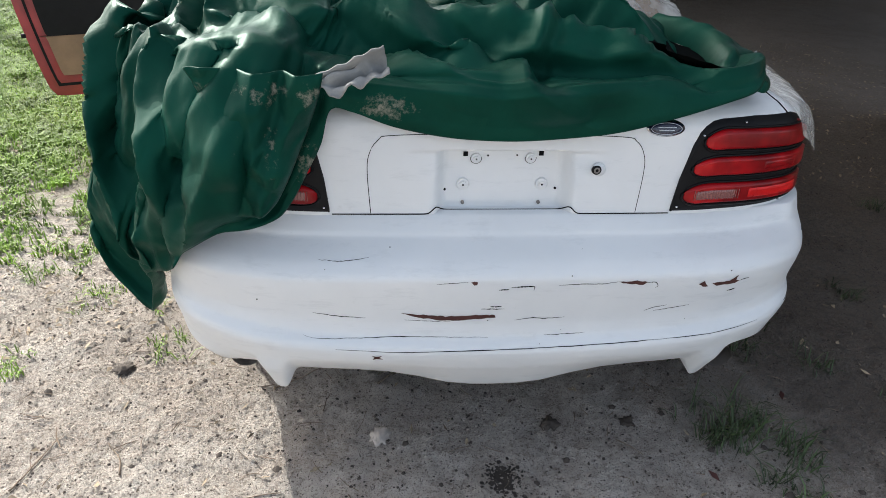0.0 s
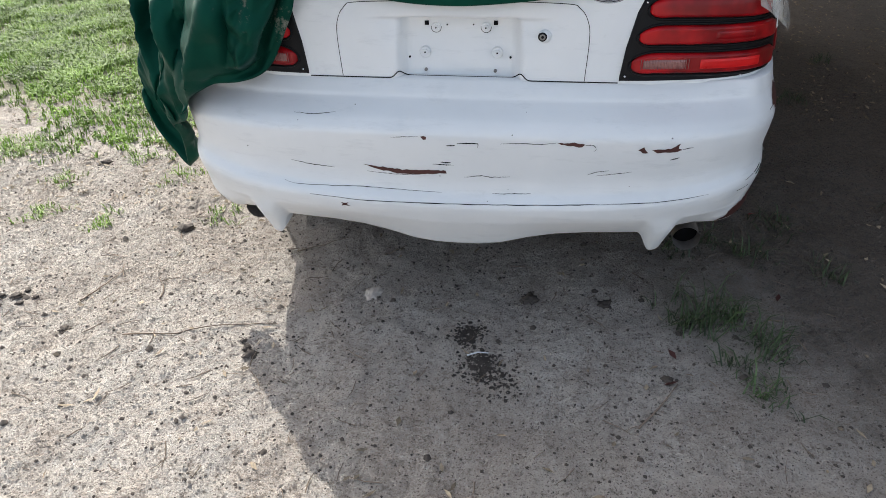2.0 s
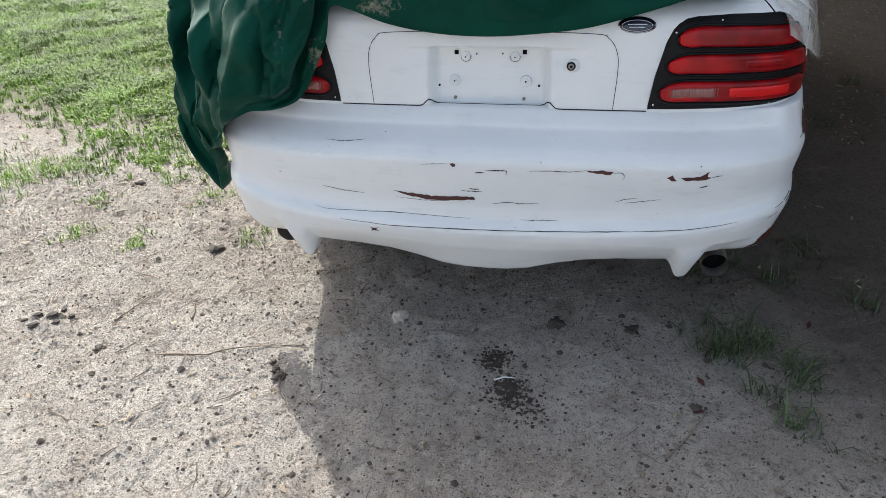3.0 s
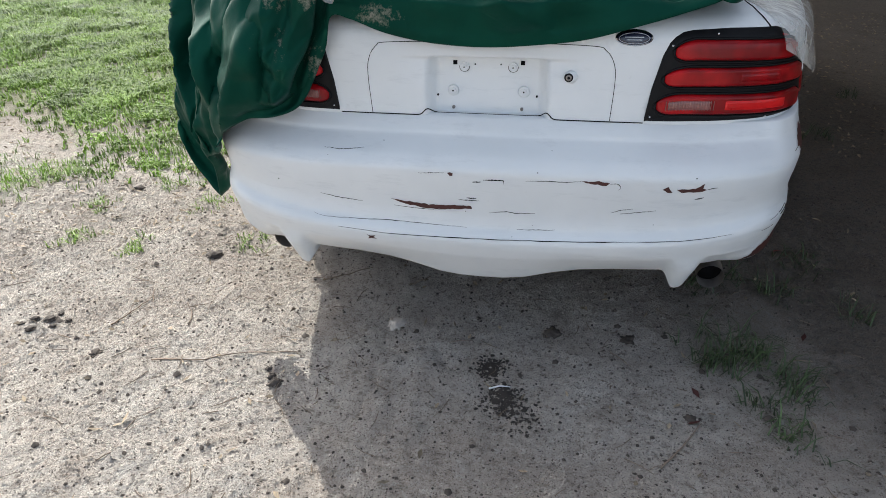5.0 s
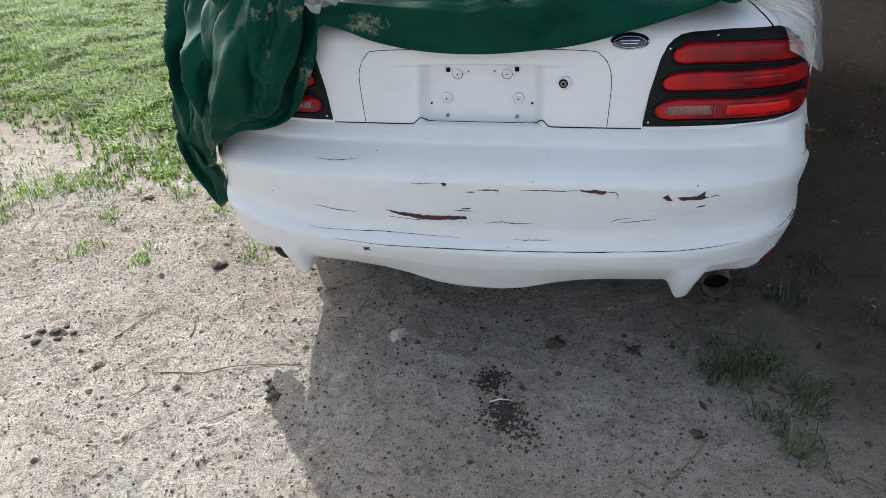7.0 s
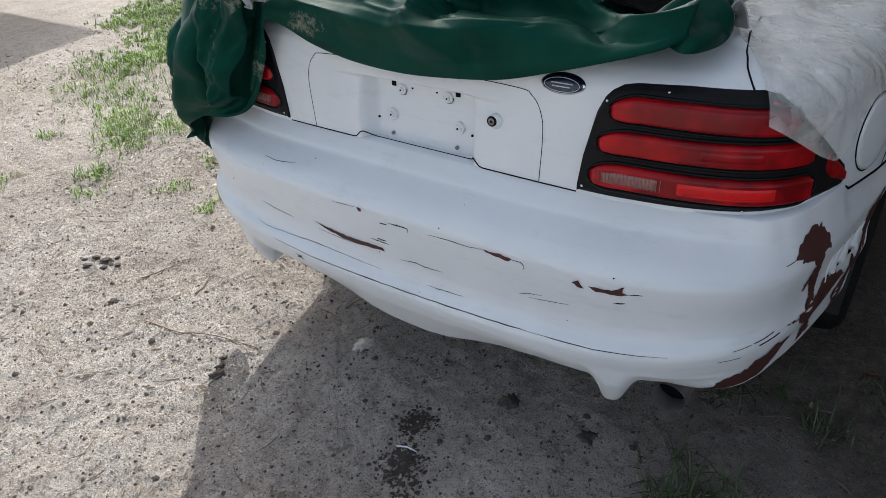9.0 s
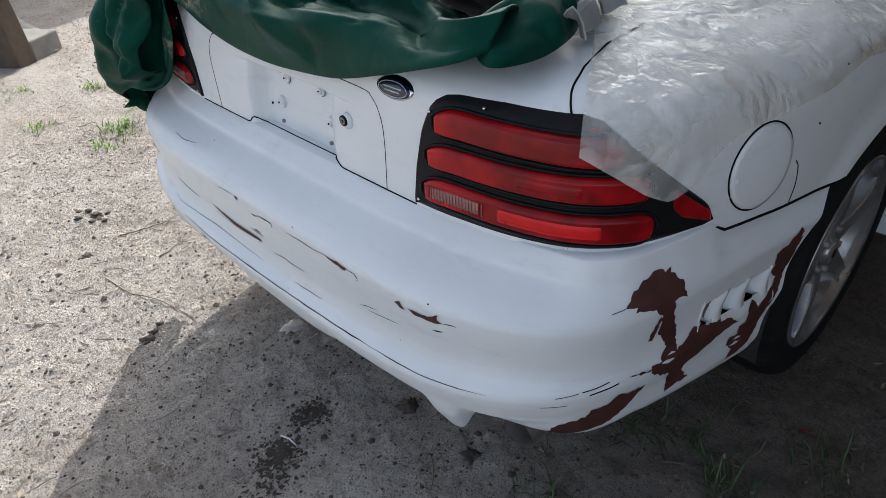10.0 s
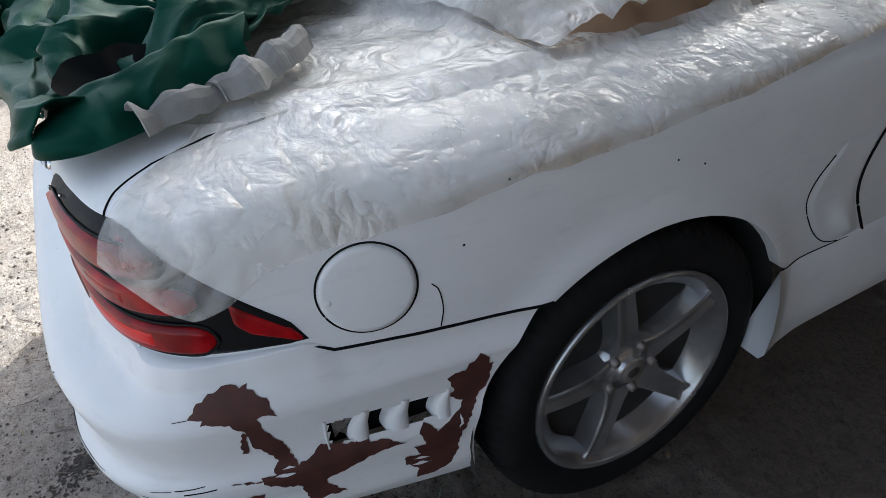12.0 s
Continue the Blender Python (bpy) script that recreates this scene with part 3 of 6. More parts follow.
def build_gaps():
    """Panel gaps: lid outline, garnish outline, quarter to bumper, lid to wing, door."""
    xs = np.linspace(-0.395, 0.398, 160)
    lidz = 0.733 + 0.016 * (np.exp(-((np.abs(xs) - 0.157) / 0.012) ** 2))
    s = np.array([UP.of_x(x) for x in xs])
    strip_along(body_point(s, lidz, 0.001, False) + np.stack([0 * xs, recess(xs, lidz) * 0.6, 0 * xs], -1), 0.0014, GAP, "lid_gap", body)
    out = catmull([(-0.307, 0.735), (-0.313, 0.83), (-0.309, 0.875), (-0.290, 0.907), (-0.25, 0.920), (0, 0.924), (0.25, 0.920), (0.294, 0.908), (0.315, 0.875), (0.320, 0.83), (0.316, 0.735)], 120)
    s = np.array([UP.of_x(x) for x in out[:, 0]])
    strip_along(body_point(s, out[:, 1], 0.0), 0.0009, GAP, "garnish_gap", body)
    for k in (-1, 1):
        a = UP.of_y(0.438)
        ss = np.linspace(a, UP.of_y(0.842), 70) * k
        strip_along(body_point(ss, body_low(ss) - 0.001, 0.0005), 0.0030, GAP, "bumper_gap", body)
        q = catmull([(0.690, 0.957), (0.684, 0.970), (0.681, 0.983), (0.690, 0.994)], 30)
        pts = [body_point(k * q_[0], q_[1], 0.0008) for q_ in q]
        end = pts[-1]
        pts += [np.array((k * x, y, 1.0035)) for x, y in ((0.612, 0.42), (0.604, 0.52), (0.590, 0.66))]
        strip_along(pts, 0.0018, GAP, "lid_side_gap", body)
        # fuel-door crease and crack behind it
        yy = np.array([(0.648, 0.705), (0.655, 0.74), (0.652, 0.775), (0.642, 0.79)])
        if k > 0:
            strip_along([body_point(UP.of_y(y), z, 0.0004) for y, z in catmull(yy, 20)], 0.0011, GAP, "paint_crack", body)
        door = catmull([(1.71, 0.46), (1.676, 0.51), (1.618, 0.625), (1.632, 0.72), (1.70, 0.82), (1.77, 0.92), (1.79, 0.975)], 60)
        if k > 0:
            strip_along([body_point(UP.of_y(y), z, 0.0006) for y, z in door], 0.0035, GAP, "door_gap", body)


build_gaps()


def surface_patch(fn, s0, s1, n, low, high, m, out, bulge=0.0, ease=1.0):
    """A patch on a skin between two height curves, standing out from it, thicker in the middle."""
    ss = s0 + (s1 - s0) * np.linspace(0, 1, n) ** ease
    j = np.linspace(0, 1, m)
    lo, hi = low(ss), high(ss)
    zz = lo[:, None] + (hi - lo)[:, None] * j
    e = np.minimum(1, np.minimum(np.arange(n), np.arange(n)[::-1])[:, None] / 3.0) * np.minimum(1, np.minimum(np.arange(m), np.arange(m)[::-1])[None, :] / 2.0)
    return fn(ss[:, None] + 0 * zz, zz, out * e + bulge * e ** 0.5), ss


def build_lamp(k):
    """A tail lamp that wraps from the tail round the corner: three red bands, each in a raised black surround."""
    s_in, s_tip = UP.of_x(0.400), UP.of_y(0.452)
    span = s_tip - s_in

    def low(s):
        t = (np.abs(s) - s_in) / span
        return 0.738 + 0.004 * t

    def high(s):
        return np.interp(np.abs(s) - s_in, [0, 0.009, 0.027, 0.040, 0.052, 0.070, 0.095, 0.182, 0.309, 0.345, span - 0.02, span], [0.748, 0.820, 0.901, 0.930, 0.943, 0.953, 0.957, 0.960, 0.957, 0.948, 0.780, 0.744])

    P, ss = surface_patch(body_point, k * s_in, k * s_tip, 110, low, high, 30, 0.006, 0.0, 1.8)
    lamp = part_mesh("tail_lamp", P.reshape(-1, 3), grid_faces(110, 30, flip=k < 0), BLACK, car, "black-framed tail lamp with three red bands")

    def surround(points, width):
        pts = [body_point(k * s, z, 0.0075) for s, z in points]
        strip_along(pts + pts[:2], width, BLACK, "lens_surround", lamp)

    def band(a, b, zb, zt, drop, left, right):
        """Lower and upper height of a band with rounded ends, sinking a little towards the corner."""
        def half(s):
            s = np.abs(s)
            e = np.clip((s - a) / left, 0, 1), np.clip((b - s) / right, 0, 1)
            return (zt - zb) / 2 * np.sqrt(np.maximum(0.02, 1 - (1 - e[0]) ** 2.3)) * np.sqrt(np.maximum(0.02, 1 - (1 - e[1]) ** 2.3))

        def mid(s):
            t = (np.abs(s) - a) / (b - a)
            return (zb + zt) / 2 - drop * t ** 1.5 - 0.006 * np.clip(1 - (np.abs(s) - a) / left, 0, 1)

        return (lambda s: mid(s) - half(s)), (lambda s: mid(s) + half(s))

    for zb, zt, a, b, drop, left in ((0.757, 0.812, 0.020, 0.440, 0.010, 0.060), (0.826, 0.876, 0.032, 0.430, 0.008, 0.060), (0.889, 0.941, 0.050, 0.385, 0.012, 0.055)):
        a, b = s_in + a, s_in + b
        lo, hi = band(a, b, zb, zt, drop, left, 0.045)
        P, _ = surface_patch(body_point, k * a, k * b, 70, lo, hi, 14, 0.009, 0.007)
        part_mesh("red_lens", P.reshape(-1, 3), grid_faces(70, 14, flip=k < 0), LENS, lamp, "glossy red lens")
        run = np.linspace(a, b, 46)
        surround([(s, float(lo(s)) - 0.001) for s in run] + [(s, float(hi(s)) + 0.001) for s in run[::-1]], 0.0030)
        if zb < 0.78:
            c, d = a + 0.016, a + 0.145
            P, _ = surface_patch(body_point, k * c, k * d, 24, lambda s: lo(s) + 0.007, lambda s: hi(s) - 0.006, 8, 0.003, 0.0145)
            part_mesh("reversing_lens", P.reshape(-1, 3), grid_faces(24, 8, flip=k < 0), CLEAR, lamp, "ribbed clear reversing lens")
            for i in range(18):
                t = c + 0.010 + i * 0.0066
                strip_along([body_point(k * t, z, 0.0180) for z in (0.772, 0.780, 0.788, 0.795)], 0.0010, CLEAR, "rib", lamp)
            P, _ = surface_patch(body_point, k * (d + 0.004), k * (b - 0.075), 30, lambda s: lo(s) + 0.005, lambda s: hi(s) - 0.005, 8, 0.003, 0.0145)
            part_mesh("reflector_lens", P.reshape(-1, 3), grid_faces(30, 8, flip=k < 0), BRIGHTLENS, lamp, "bright red reflector panel")
        elif zb < 0.85:
            P, _ = surface_patch(body_point, k * (a + 0.17), k * (b - 0.10), 26, lambda s: lo(s) + 0.007, lambda s: hi(s) - 0.007, 8, 0.002, 0.0152)
            part_mesh("reflector_lens", P.reshape(-1, 3), grid_faces(26, 8, flip=k < 0), LENS, lamp)
    # bare red corner at the tip and above the bands
    t0, t1 = s_tip - 0.105, s_tip - 0.006
    P, _ = surface_patch(body_point, k * t0, k * t1, 24, lambda s: np.interp(np.abs(s) - s_in, [0.455, 0.487, 0.558], [0.800, 0.767, 0.742]), lambda s: np.maximum(high(s) - 0.006, low(s) + 0.010), 10, 0.0072, 0.002)
    part_mesh("corner_lens", P.reshape(-1, 3), grid_faces(24, 10, flip=k < 0), LENS, lamp, "bare red corner lens")
    P, _ = surface_patch(body_point, k * (s_in + 0.305), k * (s_in + 0.395), 14, lambda s: high(s) - 0.022, lambda s: high(s) - 0.007, 5, 0.0072, 0.001)
    part_mesh("corner_lens", P.reshape(-1, 3), grid_faces(14, 5, flip=k < 0), LENS, lamp, "bare red corner lens")
    for ds, z in ((0.012, 0.752), (0.046, 0.925), (0.30, 0.745), (0.15, 0.950)):
        p = body_point(k * (s_in + ds), z, 0.008)
        bm = bmesh.new()
        bmesh.ops.create_uvsphere(bm, u_segments=8, v_segments=5, radius=0.0030, matrix=Matrix.Translation(p))
        part("screw", bm, CHROME, lamp)


build_lamp(1)
build_lamp(-1)


def disc(bm, at, radius, depth, normal=(0, -1, 0), n=20, bevel=0.001):
    m = Matrix.Translation(at) @ Vector(normal).to_track_quat('Z', 'Y').to_matrix().to_4x4()
    made = bmesh.ops.create_cone(bm, cap_ends=True, segments=n, radius1=radius, radius2=radius * 0.92, depth=depth, matrix=m)
    return made


def build_lid_details():
    """Plate bolts and holes, key cylinder, badge."""
    for x, z, r, name in ((-0.064, 0.850, 0.0125, "plate_boss"), (0.064, 0.851, 0.0125, "plate_boss"), (-0.093, 0.789, 0.0145, "plate_boss"), (0.094, 0.790, 0.0145, "plate_boss")):
        p = body_point(UP.of_x(x), z, 0.002)
        bm = bmesh.new()
        disc(bm, p, r, 0.008)
        disc(bm, p + np.array((0, -0.005, 0)), r * 0.55, 0.006)
        b = part(name, bm, PAINT, body, "white painted plate boss", smooth=False)
        bm = bmesh.new()
        disc(bm, p + np.array((0, -0.0085, 0)), r * 0.15, 0.003, n=10)
        part("boss_hole", bm, GAP, b)
        v, f = tube_mesh([p + np.array((math.cos(a) * r * 1.05, -0.001, math.sin(a) * r * 1.05)) for a in np.linspace(math.pi * 0.95, math.pi * 2.05, 14)], 0.0007, 5)
        part_mesh("boss_crack", v, f, GAP if z > 0.82 else PAINT, b)
    for x, z, w in ((-0.0885, 0.860, 0.0052), (0.0885, 0.862, 0.0052)):
        bm = bmesh.new()
        rounded_box(bm, (w * 2, 0.004, w * 2), body_point(UP.of_x(x), z, 0.0012), (0, 0, 0), 0)
        part("square_hole", bm, GAP, body)
    for x, z, r in ((-0.036, 0.856, 0.002), (0.032, 0.857, 0.002), (-0.135, 0.775, 0.003), (0.128, 0.778, 0.003)):
        bm = bmesh.new()
        disc(bm, body_point(UP.of_x(x), z, 0.001), r, 0.003, n=10)
        part("small_hole", bm, GAP, body)
    for x in (-0.092, 0.090):
        bm = bmesh.new()
        disc(bm, body_point(UP.of_x(x), 0.744, 0.002), 0.0045, 0.006, n=12)
        part("plate_screw", bm, STEEL, body)
    p = body_point(UP.of_x(0.213), 0.843, 0.002)
    bm = bmesh.new()
    disc(bm, p, 0.0165, 0.008)
    lock = part("lock_surround", bm, PAINT, body)
    bm = bmesh.new()
    disc(bm, p + np.array((-0.006, -0.004, 0)), 0.0115, 0.006)
    part("key_hole", bm, BLACK, lock)
    v, f = lathe([(0.0035, 0), (0.006, -0.0015), (0.0075, 0)], 14)
    v = [(a[1] + p[0] - 0.006, p[1] - 0.0075 + a[0], a[2] + p[2]) for a in v]
    part_mesh("key_ring", v, f, STEEL, lock)
    # oval badge: chrome rim, dark blue field, plain silver strokes
    c = body_point(UP.of_x(0.355), 0.940, 0.0)
    nrm = body_point(UP.of_x(0.355), 0.940, 0.01) - c
    badge = None
    for name, ax, az, d0, d1, mat in (("badge", 0.0450, 0.0185, 0.0, 0.0050, CHROME), ("badge_field", 0.0410, 0.0150, 0.0056, 0.0076, BLUE)):
        v, f, n = [], [], 40
        for d, g in ((d0, 1.0), (d1, 0.97), (d1 + 0.001, 0.6)):
            for i in range(n):
                a = 2 * math.pi * i / n
                q = body_point(UP.of_x(0.355 + ax * g * math.cos(a)), 0.940 + az * g * math.sin(a), d)
                v.append(q)
        for r in range(2):
            for i in range(n):
                k = (i + 1) % n
                f.append((r * n + i, r * n + k, (r + 1) * n + k, (r + 1) * n + i))
        f.append(tuple(range(2 * n, 3 * n)))
        ob = part_mesh(name, v, f, mat, badge or body, "oval dark blue badge with chrome rim" if not badge else "")
        badge = badge or ob
    strokes = (((-0.022, 0.003), (-0.007, 0.003), (0.008, 0.003), (0.022, 0.003)), ((-0.018, -0.003), (-0.006, -0.003), (0.006, -0.003), (0.018, -0.003)))
    for st in strokes:
        pts = [body_point(UP.of_x(0.355 + x), 0.940 + z, 0.0088) for x, z in catmull(st, 14)]
        strip_along(pts, 0.0012, SILVER, "badge_stroke", badge)
    ring = [body_point(UP.of_x(0.355 + 0.0355 * math.cos(a)), 0.940 + 0.0120 * math.sin(a), 0.0084) for a in np.linspace(0, 2 * math.pi, 50)]
    strip_along(ring, 0.0007, SILVER, "badge_line", badge)
    # round fuel door with a nick in its rim
    fc = (0.548, 0.808)
    pts, inner = [], []
    for a in np.linspace(0, 2 * math.pi, 70):
        pts.append(body_point(UP.of_y(fc[0] + 0.074 * math.cos(a)), fc[1] + 0.077 * math.sin(a), 0.0004))
    strip_along(pts, 0.0017, GAP, "fuel_door_gap", body)
    v = [body_point(UP.of_y(fc[0]), fc[1], 0.006)]
    f = []
    for r, o in ((0.5, 0.0055), (0.85, 0.005), (0.955, 0.0042), (0.965, 0.0)):
        for i in range(48):
            a = 2 * math.pi * i / 48
            v.append(body_point(UP.of_y(fc[0] + 0.074 * r * math.cos(a)), fc[1] + 0.077 * r * math.sin(a), o))
    for i in range(48):
        k = (i + 1) % 48
        f.append((0, 1 + i, 1 + k))
        for r in range(3):
            f.append((1 + r * 48 + i, 1 + (r + 1) * 48 + i, 1 + (r + 1) * 48 + k, 1 + r * 48 + k))
    part_mesh("fuel_door", v, f, PAINT, body, "round white fuel door flush in the wing")
    bm = bmesh.new()
    bmesh.ops.create_uvsphere(bm, u_segments=12, v_segments=8, radius=0.011, matrix=Matrix.Translation(body_point(UP.of_y(0.490), 0.800, -0.004)))
    part("finger_notch", bm, PAINT, body)


build_lid_details()


def build_wheel(at, side, name="wheel"):
    """A five-spoke alloy wheel with a low tyre; side is +1 when its face looks to +x."""
    def put(v):
        return [(at[0] + side * p[0], at[1] + 1.02 * p[1], at[2] + 1.02 * p[2]) for p in v]

    flip = side < 0
    fx = 0.0  # rim face
    v, f = lathe([(0.190, -0.21), (0.205, -0.19), (0.205, -0.02), (0.222, -0.012), (0.226, 0.0), (0.236, 0.006), (0.243, 0.003), (0.243, -0.012), (0.215, -0.03), (0.212, -0.19), (0.235, -0.215)], 72)
    rim = part_mesh(name, put(v), [q[::-1] for q in f] if flip else f, ALLOY, car, "dull five-spoke alloy wheel")
    # tyre with grooves and tread blocks
    prof = [(0.243, -0.005), (0.262, 0.006), (0.290, 0.010), (0.312, 0.002), (0.326, -0.014), (0.332, -0.030)]
    for g in (-0.062, -0.112, -0.162):
        prof += [(0.335, g + 0.007), (0.327, g + 0.005), (0.327, g - 0.005), (0.335, g - 0.007)]
    prof += [(0.332, -0.205), (0.322, -0.222), (0.300, -0.232), (0.262, -0.230), (0.235, -0.215)]
    n = 216
    v, f = lathe(prof, n)
    m = len(prof)
    for i in range(n):
        if i % 3 == 0:
            for j in (4, 5, 6, 9, 10, 13, 14, 17, 18):
                p = v[i * m + j]
                r = math.hypot(p[1], p[2])
                k = (r - 0.007) / r
                v[i * m + j] = (p[0], p[1] * k, p[2] * k)
    part_mesh("tyre", put(v), [q[::-1] for q in f] if flip else f, RUBBER, rim, "worn black low-profile tyre")
    # brake disc, and a dark disc added for the shade between the spokes
    v, f = lathe([(0.0, -0.066), (0.15, -0.066), (0.15, -0.08), (0.0, -0.08)], 40)
    part_mesh("brake_disc", put(v), f, DARK, rim)
    v, f = lathe([(0.0, -0.057), (0.204, -0.057)], 30)
    part_mesh("spoke_gap_shade", put(v), f, DARK, rim)
    for i in range(5):
        a0 = math.radians(90 + 72 * i + 10)
        vs, fs = [], []
        for k in range(9):
            t = k / 8
            r = 0.035 + t * 0.198
            half = 0.029 - 0.010 * t + 0.016 * max(0, 0.28 - t) / 0.28 + 0.007 * max(0, t - 0.85) / 0.15
            face = -0.008 - 0.018 * (1 - t) ** 2 + 0.004 * math.sin(t * math.pi)
            for w, x in ((-half * 1.25, -0.055), (-half, face - 0.004), (-half * 0.86, face), (-half * 0.70, face - 0.001), (0.0, face - 0.006), (half * 0.70, face - 0.001), (half * 0.86, face), (half, face - 0.004), (half * 1.25, -0.055)):
                c, s = math.cos(a0), math.sin(a0)
                vs.append((x, r * c - w * s, r * s + w * c))
        for k in range(8):
            for j in range(8):
                fs.append((k * 9 + j, k * 9 + j + 1, (k + 1) * 9 + j + 1, (k + 1) * 9 + j))
        part_mesh("spoke", put(vs), [q if flip else q[::-1] for q in fs], ALLOY, rim, smooth=False)
        b0 = a0 + math.radians(36)
        v, f = lathe([(0.0, -0.012), (0.009, -0.013), (0.011, -0.03)], 10)
        v = [(p[0], p[1] + 0.057 * math.cos(b0), p[2] + 0.057 * math.sin(b0)) for p in v]
        part_mesh("lug_nut", put(v), f, STEEL, rim)
    v, f = lathe([(0.0, -0.010), (0.030, -0.011), (0.034, -0.016), (0.036, -0.024), (0.075, -0.030), (0.080, -0.055)], 40)
    part_mesh("hub", put(v), f, ALLOY, rim)
    v, f = lathe([(0.0, -0.0085), (0.026, -0.0095), (0.028, -0.012)], 30)
    cap = part_mesh("centre_cap", put(v), f, STEEL, rim)
    for i in range(5):
        v, f = tube_mesh([(-0.008, -0.016 + 0.003 * abs(i - 2), 0.010 - 0.005 * i), (-0.008, 0.016 - 0.003 * abs(i - 2), 0.010 - 0.005 * i)], 0.001, 4)
        part_mesh("cap_bar", put(v), f, BLACK, cap)
    return rim


build_wheel((0.893, WHEEL_Y, WHEEL_Z), 1)
build_wheel((-0.893, WHEEL_Y, WHEEL_Z), -1)
build_wheel((0.880, FRONT_Y, WHEEL_Z), 1)
build_wheel((-0.880, FRONT_Y, WHEEL_Z), -1)


def build_under():
    """Floor pan, wheel wells, sills, tailpipes."""
    bm = bmesh.new()
    rounded_box(bm, (1.20, 4.0, 0.30), (0, 2.30, 0.50), bevel=0.03)
    rounded_box(bm, (1.10, 0.50, 0.26), (0, 0.48, 0.55), bevel=0.04)
    part("floor_pan", bm, DARK, car)
    for k in (-1, 1):
        for cy in (WHEEL_Y, FRONT_Y):
            v, f = [], []
            for i in range(25):
                a = math.radians(-15 + 210 * i / 24)
                for x in (0.885, 0.60):
                    v.append((k * x, cy + 0.385 * math.cos(a), WHEEL_Z + 0.385 * math.sin(a)))
            f = [(2 * i, 2 * i + 1, 2 * i + 3, 2 * i + 2) for i in range(24)]
            f.append(tuple(range(1, 50, 2)))
            part_mesh("wheel_well", v, f, DARK, car)
        # sill skirt with a flared rear end
        ys = np.linspace(1.405, 3.24, 40)
        v = []
        prof = ((0.0, 0.508), (0.005, 0.500), (0.010, 0.44), (0.018, 0.37), (0.016, 0.305), (0.004, 0.286), (-0.05, 0.286))
        for y in ys:
            fl = math.exp(-((y - 1.40) / 0.07) ** 2)
            x0 = float(body_point(UP.of_y(y), 0.52)[0])
            for dx, z in prof:
                v.append((k * (x0 + dx + 0.012 * fl * (z < 0.49) * (dx > 0)), y - (0.03 * (0.5 - z) / 0.25 if fl > 0.5 else 0) , z))
        f = grid_faces(40, len(prof), flip=k > 0)
        f.append(tuple(range(len(prof))))
        part_mesh("side_skirt", v, f, PAINT, car, "white plastic side skirt")
        # tailpipe
        v, f = [], []
        end, side = (0.185, 0.636) if k > 0 else (0.232, 0.646)
        path = [(k * 0.645, 0.72, 0.320), (k * (side + 0.004), 0.42, 0.298), (k * side, end, 0.288)]
        v, f = tube_mesh(path, 0.037, 24)
        pipe = part_mesh("tailpipe", v, f[:-2], STEEL, car, "dull steel tailpipe")
        v, f = tube_mesh([(k * 0.645, 0.70, 0.319), (k * (side + 0.004), 0.42, 0.298), (k * side, end + 0.04, 0.2895)], 0.0350, 20)
        part_mesh("pipe_bore", v, f, GAP, pipe)


build_under()


def build_vent():
    """Three slanting slots with white fins behind the corner of the bumper, mesh in the first."""
    for k in (-1, 1):
        v = []
        for y in np.linspace(VENT[0] - 0.02, VENT[1] + 0.02, 12):
            for z in (0.50, 0.63):
                p = bumper_point(k * float(np.interp(y - BP.y0, BP.p[:, 1], BP.s)), z, -0.032)
                v.append(p)
        back = part_mesh("vent_back", v, grid_faces(12, 2, flip=k < 0), GAP, bumper)

        def at(t, h, out):
            y = VENT[0] + (VENT[1] - VENT[0]) * t
            z = (0.526 - 0.014 * t) * (1 - h) + (0.579 - 0.018 * t) * h
            return bumper_point(k * float(np.interp(y - BP.y0, BP.p[:, 1], BP.s)), z, out)

        for low_a, low_b, up_a, up_b in ((-0.06, -0.02, -0.05, 0.0), (0.11, 0.33, 0.245, 0.36), (0.42, 0.68, 0.58, 0.70), (0.84, 1.05, 0.985, 1.06)):
            vs = []
            for h in np.linspace(-0.15, 1.15, 10):
                e = min(1, max(0, h)) ** 1.6
                a, b = low_a + (up_a - low_a) * e, low_b + (up_b - low_b) * e
                for t, o in ((a, -0.03), (a + 0.15 * (b - a), -0.002), (a + 0.5 * (b - a), 0.003), (b - 0.15 * (b - a), 0.001), (b, -0.03)):
                    vs.append(at(t, h, o))
            part_mesh("vent_fin", vs, grid_faces(10, 5, flip=k < 0), PAINT, bumper, "white curved vent fin")
        wires = []
        for i in range(15):
            for sgn in (-1, 1):
                h0 = i / 14
                wires.append([at(0.03 + 0.22 * q, h0 + sgn * (q - 0.5) * 0.9, -0.012) for q in (0, 0.5, 1) if 0 <= h0 + sgn * (q - 0.5) * 0.9 <= 1])
        vv, ff = [], []
        for w in wires:
            if len(w) > 1:
                a, b = tube_mesh(w, 0.0011, 4)
                ff += [tuple(i + len(vv) for i in q) for q in b]
                vv += a
        part_mesh("vent_mesh", vv, ff, STEEL, bumper)


build_vent()


